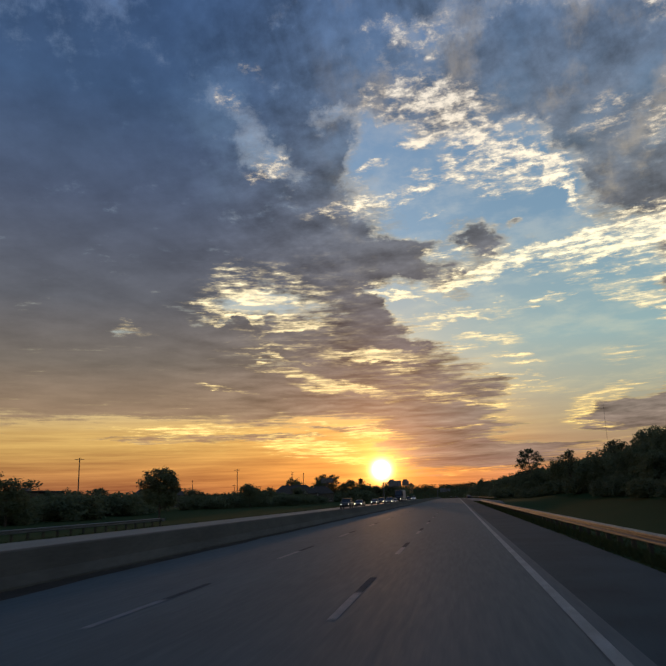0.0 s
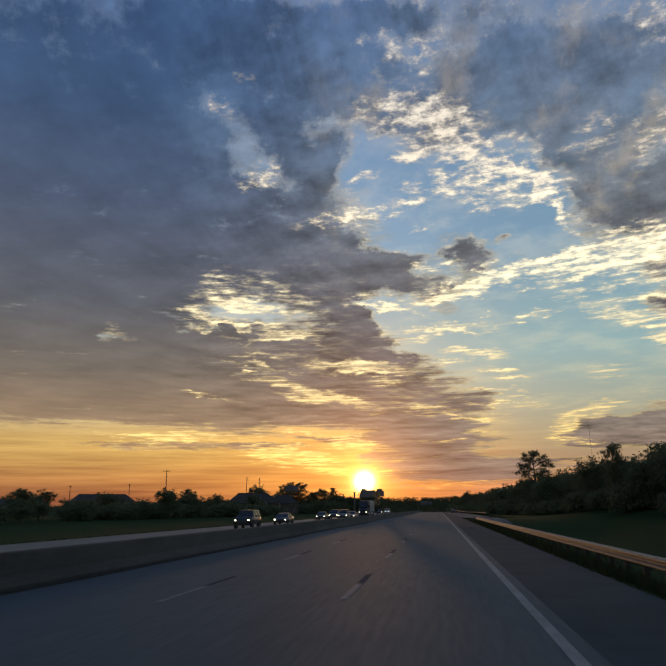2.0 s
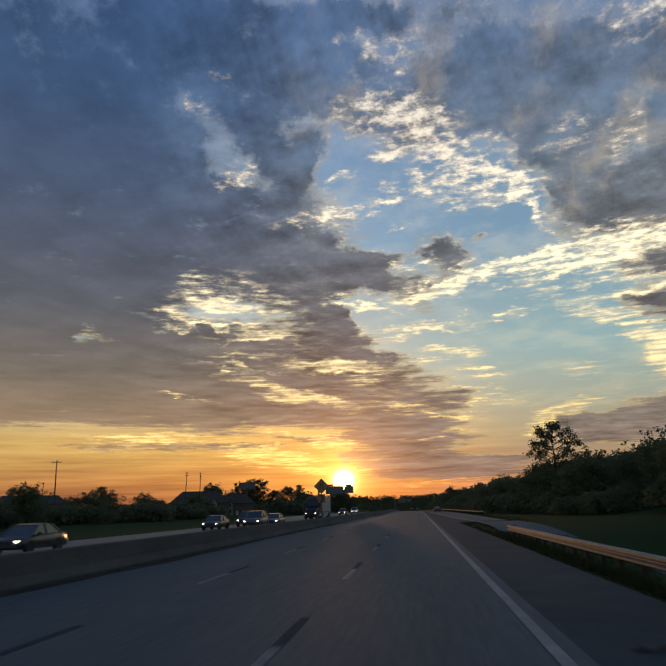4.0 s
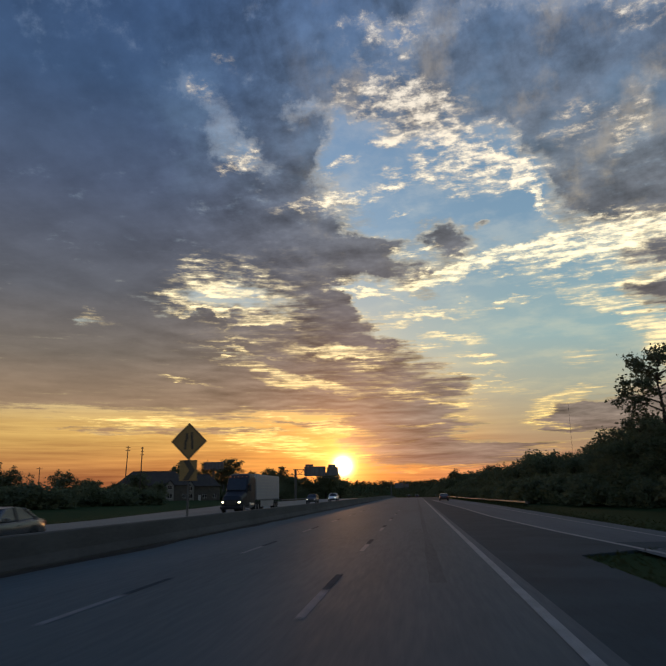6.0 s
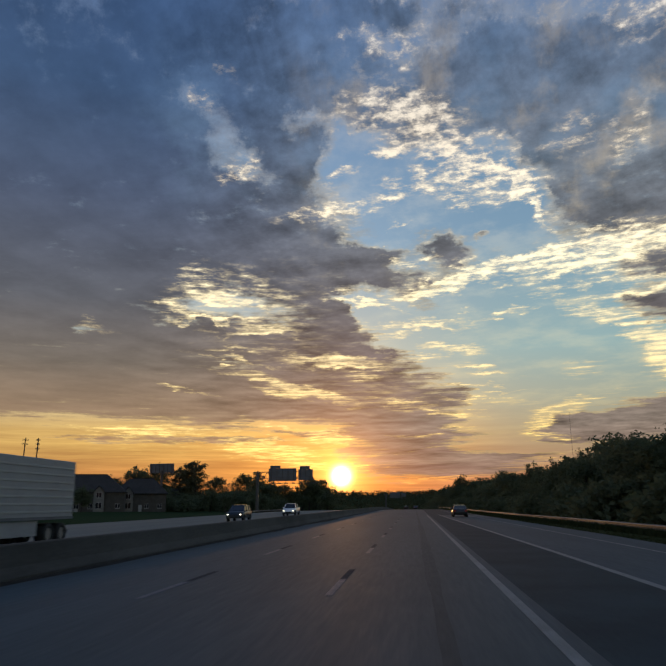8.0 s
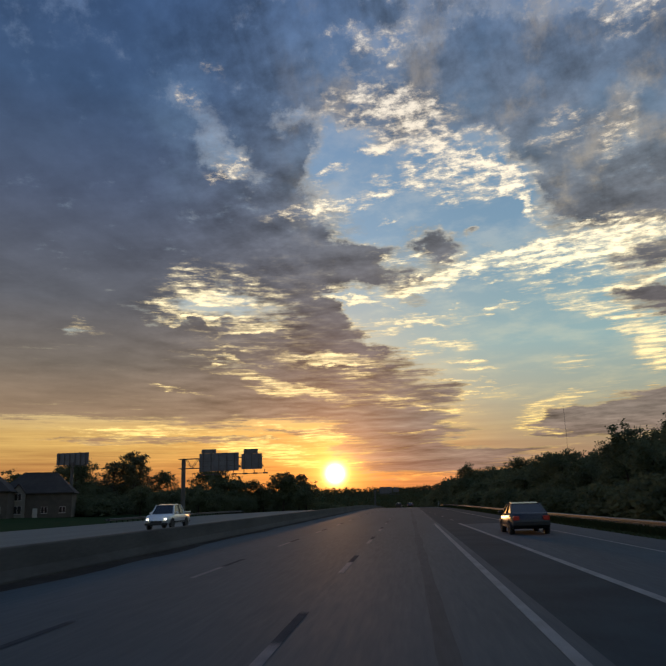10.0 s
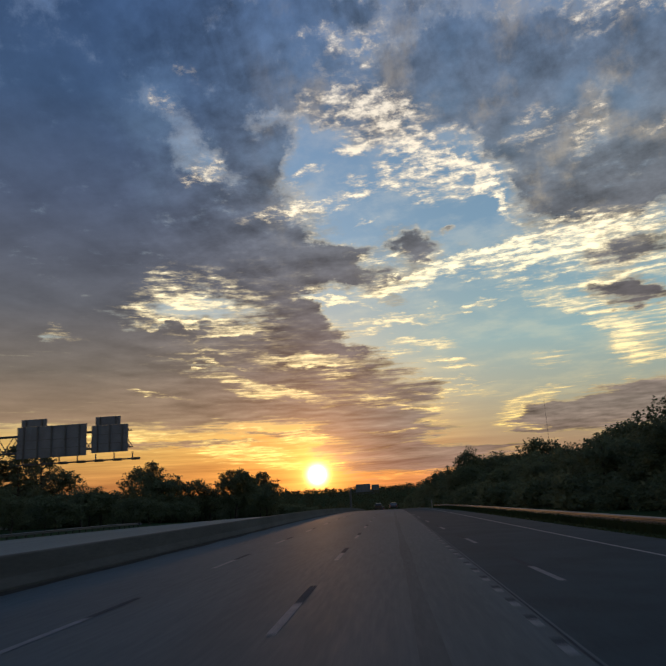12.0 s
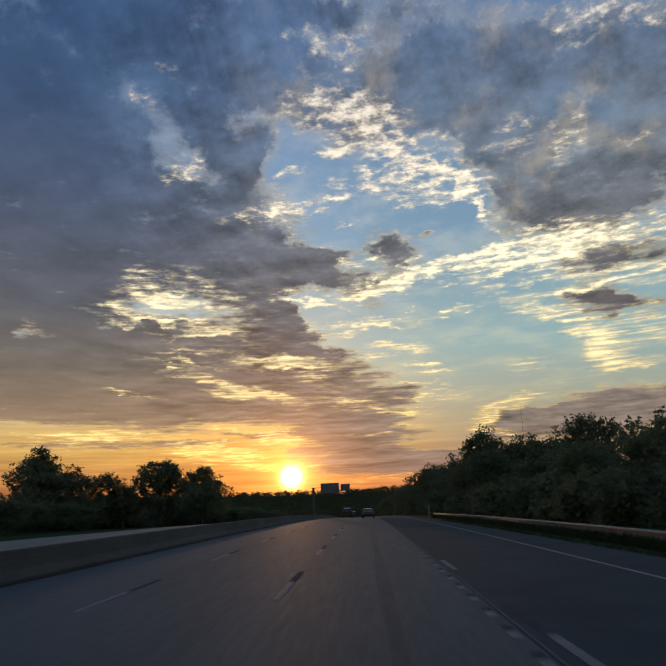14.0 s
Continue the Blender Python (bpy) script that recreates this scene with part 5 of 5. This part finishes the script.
def car(kind, x, y, turn, paint, label, lamps="head", group="traffic"):
    """The car's front is towards +y of its own axes."""
    t = thing("car" if kind != "pickup" else "pickup_truck", x, y, grade(y), label, "car" if kind != "pickup" else "pickup truck", group, turn)
    if kind == "sedan":
        L, W, low, belt, top = 4.8, 1.82, 0.28, 0.92, 1.45
        hood = [(-2.4, 0.62), (-2.3, 0.95), (-1.55, 1.0), (1.1, 0.93), (2.1, 0.76), (2.38, 0.6)]
        cabin = [(-1.75, 0.95), (-0.95, 1.4), (-0.2, 1.46), (0.45, 1.38), (1.25, 0.9)]
        r = 0.33
    elif kind == "suv":
        L, W, low, belt, top = 4.9, 1.92, 0.36, 1.1, 1.78
        hood = [(-2.42, 0.7), (-2.4, 1.1), (-1.6, 1.14), (1.2, 1.1), (2.2, 0.98), (2.42, 0.7)]
        cabin = [(-2.3, 1.1), (-2.0, 1.68), (-0.6, 1.78), (0.4, 1.74), (1.3, 1.08)]
        r = 0.38
    elif kind == "offroad":
        L, W, low, belt, top = 4.7, 1.88, 0.5, 1.2, 1.86
        hood = [(-2.3, 0.75), (-2.28, 1.2), (-1.5, 1.22), (0.75, 1.2), (2.1, 1.14), (2.3, 0.8)]
        cabin = [(-2.24, 1.18), (-2.16, 1.8), (-0.6, 1.86), (0.42, 1.82), (0.8, 1.18)]
        r = 0.42
    else:
        L, W, low, belt, top = 5.8, 2.0, 0.45, 1.15, 1.9
        hood = [(-2.9, 0.7), (-2.88, 1.22), (-1.2, 1.22), (1.4, 1.2), (2.6, 1.1), (2.88, 0.75)]
        cabin = [(-1.2, 1.18), (-1.0, 1.82), (-0.2, 1.92), (0.8, 1.86), (1.5, 1.16)]
        r = 0.41
    bm = bmesh.new()
    rings = []
    for yy, zz in hood:
        f = 0.93 if abs(yy) > 2.2 else 1.0
        w = W / 2 * f
        rings.append([(-w * 0.96, yy, low), (-w, yy, low + 0.22), (-w, yy, zz - 0.14), (-w * 0.9, yy, zz), (w * 0.9, yy, zz), (w, yy, zz - 0.14), (w, yy, low + 0.22), (w * 0.96, yy, low)])
    loft(bm, rings)
    bmesh.ops.bevel(bm, geom=[e for e in bm.edges if e.is_manifold and e.calc_face_angle() > 0.35], offset=0.07, segments=2, affect="EDGES", profile=0.5)
    body = part("body", bm, paint, t, smooth=True)
    for s in (-1, 1):  # dark wheel arches
        for wy in (-L * 0.29, L * 0.31):
            part("wheel_arch", tubed((s * (W / 2 - 0.1), wy, r), (s * (W / 2 + 0.012), wy, r), r + 0.09, r + 0.07, 18), M_CHASSIS, t)
        part("side_trim", boxed(s * W / 2 - 0.01, s * W / 2 + 0.012, -L * 0.2, L * 0.22, low + 0.05, low + 0.16), M_CHASSIS, t)
        part("door_handle", boxed(s * W / 2 - 0.01, s * W / 2 + 0.02, -0.35, -0.15, belt - 0.2, belt - 0.16), paint, t)
    bm = bmesh.new()
    base = min(c[1] for c in cabin) - 0.03
    rings = [[(-W / 2 * 0.93, yy, base), (-W / 2 * (0.93 - 0.22 * (zz - base) / (top - base)), yy, zz), (W / 2 * (0.93 - 0.22 * (zz - base) / (top - base)), yy, zz), (W / 2 * 0.93, yy, base)] for yy, zz in cabin]
    part("glasshouse", loft(bm, rings), M_GLASS, t, "dark tinted glass")
    bm = bmesh.new()
    mids = cabin[1:-1]
    loft(bm, [[(-W * 0.36, yy, zz - 0.03), (-W * 0.35, yy, zz + 0.025), (W * 0.35, yy, zz + 0.025), (W * 0.36, yy, zz - 0.03)] for yy, zz in mids])
    part("roof", bm, paint, t)
    for s in (-1, 1):
        for (ya, za), (yb, zb) in ((cabin[0], cabin[1]), (cabin[-2], cabin[-1])):
            wa, wb = W / 2 * (0.94 - 0.22 * (za - base) / (top - base)), W / 2 * (0.94 - 0.22 * (zb - base) / (top - base))
            part("pillar", tubed((s * wa, ya, za), (s * wb, yb, zb), 0.045, 0.045, 6), paint, t)
        for yy in (-0.15, -1.25) if kind in ("suv", "offroad") else (-0.2,):  # posts between the side windows
            zz = float(np.interp(yy, [c[0] for c in cabin], [c[1] for c in cabin]))
            wb = W / 2 * (0.94 - 0.22 * (zz - base) / (top - base))
            part("window_post", tubed((s * W / 2 * 0.94, yy, base), (s * wb, yy, zz), 0.045, 0.04, 6), M_CHASSIS, t)
        part("window_sill", boxed(s * W / 2 * 0.93 - 0.015, s * W / 2 * 0.93 + 0.02, cabin[0][0] + 0.1, cabin[-1][0] - 0.1, base + 0.01, base + 0.07), M_CHASSIS, t)
        part("mirror", boxed(s * (W / 2 + 0.1) - 0.1, s * (W / 2 + 0.1) + 0.1, cabin[-1][0] - 0.45, cabin[-1][0] - 0.32, base + 0.05, base + 0.2, 0.03), paint, t)
        wx = s * (W / 2 - 0.09)
        for wy in (-L * 0.29, L * 0.31):
            wheel(t, wx, wy, r, 0.24)
        fr, bk = hood[-1][0], hood[0][0]
        part("headlight", boxed(s * W * 0.37 - 0.08, s * W * 0.37 + 0.08, fr - 0.16, fr + 0.02, hood[-1][1] + 0.0, hood[-1][1] + 0.1, 0.03), M_HEAD, t, "lit headlight")
        part("tail_light", boxed(s * W * 0.38 - 0.14, s * W * 0.38 + 0.14, bk - 0.03, bk + 0.1, hood[1][1] - 0.28, hood[1][1] - 0.08, 0.02), M_TAIL, t, "red tail light")
    part("grille", boxed(-W * 0.24, W * 0.24, hood[-1][0] - 0.05, hood[-1][0] + 0.03, 0.5, 0.68, 0.01), M_CHASSIS, t, "black grille")
    part("bumper", boxed(-W * 0.46, W * 0.46, hood[0][0] - 0.09, hood[0][0] + 0.05, 0.42, 0.62, 0.03), M_CHASSIS, t)
    part("bumper", boxed(-W * 0.46, W * 0.46, hood[-1][0] - 0.03, hood[-1][0] + 0.09, 0.34, 0.52, 0.03), M_CHASSIS, t)
    if kind == "offroad":
        part("spare_wheel", tubed((0, -2.48, 1.05), (0, -2.28, 1.05), 0.4, 0.4, 18), M_TYRE, t, "spare wheel on the tailgate")
        for s in (-1, 1):
            part("roof_rail", tubed((s * 0.62, -2.0, 1.93), (s * 0.62, 0.3, 1.93), 0.025, 0.025, 6), M_CHASSIS, t)
    if kind == "pickup":
        part("cargo_bed", boxed(-W / 2 + 0.12, W / 2 - 0.12, -2.75, -1.3, 1.225, 1.24), M_CHASSIS, t, "open dark cargo bed")
        for s in (-1, 1):
            part("bed_rail", boxed(s * (W / 2 - 0.08) - 0.06, s * (W / 2 - 0.08) + 0.06, -2.85, -1.25, 1.2, 1.32, 0.02), paint, t)
        part("tailgate", boxed(-W / 2 + 0.1, W / 2 - 0.1, -2.93, -2.86, 0.75, 1.32, 0.02), paint, t)
    return t


def lorry(x, y, turn):
    t = thing("semi_truck", x, y, grade(y), "dark blue sleeper truck hauling a white box trailer, headlights on", "truck", "traffic", turn)
    W = 2.5
    # sleeper with a tall roof fairing, raked screen and sloping bonnet
    prof = [(-2.5, 3.85, 1.0), (-2.2, 4.08, 1.0), (-0.9, 4.12, 1.0), (-0.1, 3.95, 0.99), (0.45, 3.5, 0.97), (0.85, 2.85, 0.96), (1.25, 2.2, 0.95), (2.0, 2.02, 0.9), (3.0, 1.72, 0.84), (3.45, 1.3, 0.78)]
    bm = bmesh.new()
    loft(bm, [[(-W / 2 * f, yy, 0.62), (-W / 2 * f, yy, zz - 0.4), (-W / 2 * f + 0.1, yy, zz - 0.12), (-W / 2 * f + 0.34, yy, zz), (W / 2 * f - 0.34, yy, zz), (W / 2 * f - 0.1, yy, zz - 0.12), (W / 2 * f, yy, zz - 0.4), (W / 2 * f, yy, 0.62)] for yy, zz, f in prof])
    part("cab", bm, P_BLUE, t, "dark blue sleeper cab")
    part("windscreen", loft(bmesh.new(), [[(-1.0, 0.5, 3.5), (1.0, 0.5, 3.5), (1.0, 0.56, 3.53), (-1.0, 0.56, 3.53)], [(-1.02, 0.88, 2.86), (1.02, 0.88, 2.86), (1.02, 0.94, 2.89), (-1.02, 0.94, 2.89)], [(-1.04, 1.2, 2.32), (1.04, 1.2, 2.32), (1.04, 1.26, 2.35), (-1.04, 1.26, 2.35)]]), M_GLASS, t, "raked dark windscreen")
    for s in (-1, 1):
        part("side_window", boxed(s * 1.245 - 0.01, s * 1.245 + 0.02, -0.2, 0.75, 2.2, 2.95, 0.005), M_GLASS, t)
        part("mirror", boxed(s * 1.5 - 0.1, s * 1.5 + 0.1, 0.85, 1.0, 2.2, 2.9, 0.03), M_CHASSIS, t)
        part("headlight", boxed(s * 0.87 - 0.11, s * 0.87 + 0.11, 3.36, 3.5, 1.0, 1.15, 0.03), M_HEAD, t, "lit headlight")
        part("fuel_tank", tubed((s * 1.0, -1.6, 0.75), (s * 1.0, 0.4, 0.75), 0.33, 0.33, 14), M_RIM, t, "polished fuel tank")
        part("exhaust_pipe", tubed((s * 1.15, -2.6, 1.0), (s * 1.15, -2.6, 4.0), 0.08, 0.08, 8), M_RIM, t)
        wheel(t, s * 1.02, 2.45, 0.5, 0.3)
        for yy in (-3.0, -4.3, -14.2, -15.5):
            wheel(t, s * 0.95, yy, 0.5, 0.55)
        part("side_skirt", boxed(s * 1.2 - 0.02, s * 1.2 + 0.02, -13.0, -5.4, 0.45, 1.15, 0.01), M_TRAILER, t, "pale side skirt")
    for k in range(5):
        part("marker_lamp", boxed(-0.9 + 0.45 * k - 0.04, -0.9 + 0.45 * k + 0.04, 0.28, 0.4, 3.72, 3.78, 0.01), M_MARKER, t, "amber marker lamp")
    part("grille", boxed(-0.5, 0.5, 3.42, 3.5, 0.75, 1.25, 0.03), M_CHASSIS, t, "dark grille")
    part("bumper", boxed(-1.15, 1.15, 3.2, 3.6, 0.35, 0.68, 0.1), P_BLUE, t)
    part("chassis", boxed(-0.5, 0.5, -16.2, 2.9, 0.7, 0.98), M_CHASSIS, t)
    b = part("trailer_box", boxed(-1.3, 1.3, -16.4, -2.9, 1.2, 4.1, 0.04), M_TRAILER, t, "white corrugated trailer box")
    for s in (-1, 1):
        for k in range(7):
            z = 1.5 + k * 0.36
            part("rib", boxed(s * 1.31 - 0.02, s * 1.31 + 0.025, -16.3, -3.0, z, z + 0.1, 0.008), M_TRIM, b)
        part("bottom_rail", boxed(s * 1.31 - 0.02, s * 1.31 + 0.02, -16.38, -2.92, 1.18, 1.32), M_SIGNBACK, b)
    part("under_guard", boxed(-1.1, 1.1, -16.3, -16.1, 0.5, 0.65), M_CHASSIS, t)
    return t


FACING = 180
car("offroad", -19.8, 131.5, FACING, P_BLACK, "black boxy off-road car with lit headlights, oncoming")
car("sedan", -19.8, 149.5, FACING, P_BLACK, "glossy black sedan with lit headlights, oncoming")
car("sedan", -20.9, 188, FACING, P_BLACK, "small black sedan with lit headlights, oncoming")
car("suv", -17.3, 191, FACING, P_GREY, "dark grey family car with lit headlights, oncoming")
car("suv", -20.4, 200.5, FACING, P_BLACK, "black compact car with lit headlights, oncoming")
car("sedan", -16.7, 198, FACING, P_GREY, "dark grey sedan with lit headlights, oncoming")
car("suv", -20.0, 309, FACING, P_BLACK, "black sport utility car with lit headlights, oncoming")
car("pickup", -19.8, 343, FACING, P_WHITE, "white pickup truck with lit headlights, oncoming")
lorry(-19.3, 248, FACING)
car("pickup", -3.7, 548, 0, P_RED, "dark brown pickup truck driving away in the next lane")
car("sedan", 5.6, 322, 0, P_BLACK, "black sedan driving away on the merging lane")
car("suv", -3.7, 610, 0, P_BLACK, "dark car driving away in the next lane")
car("sedan", 0.4, 512, 0, P_BLACK, "dark car driving away over the crest")

# ---- verge grass, past counting ----
nrng = np.random.default_rng(3)
verts, faces = [], []
for k in range(16000):
    y = nrng.uniform(0, 470)
    side = nrng.random()
    if side < 0.75:
        x = pave_right(y) + nrng.exponential(1.6)
    else:
        x = far_edge(y) - 0.3 - nrng.exponential(2.5)
    z = land(x, y)
    h = nrng.uniform(0.05, 0.16)
    a = nrng.uniform(0, 6.28)
    dx, dy = math.cos(a) * 0.06, math.sin(a) * 0.06
    i = len(verts)
    verts += [(x - dx, y - dy, z - 0.02), (x + dx, y + dy, z - 0.02), (x + dx * 2 + nrng.normal() * 0.05, y + dy * 2 + nrng.normal() * 0.05, z + h)]
    faces.append((i, i + 1, i + 2))
for xf, y0, y1, lot in ((line_x((-60, 5.3), (160, 5.25)), -20, 160, 9000), (line_x((240, 13.6), (285, 12.6), (310, 11.5), (345, 10.7), (420, 9.5), (500, 8.8)), 260, 492, 15000)):
    for k in range(lot):
        y = nrng.uniform(y0, y1)
        x = xf(y) - 0.12 - nrng.uniform(0, 0.5) ** 1.5
        z = land(x, y)
        h = nrng.uniform(0.16, 0.4) if y < 200 else nrng.uniform(0.3, 0.5)
        a = nrng.uniform(0, 6.28)
        dx, dy = math.cos(a) * 0.05, math.sin(a) * 0.05
        i = len(verts)
        verts += [(x - dx, y - dy, z - 0.02), (x + dx, y + dy, z - 0.02), (x + dx + nrng.normal() * 0.06, y + dy + nrng.normal() * 0.06, z + h)]
        faces.append((i, i + 1, i + 2))
tagged(new("verge_grass", blank_mesh("verge_grass", verts, faces, M_BLADE)), "uneven tufts of summer grass along the verges", "grass", kind="stuff")
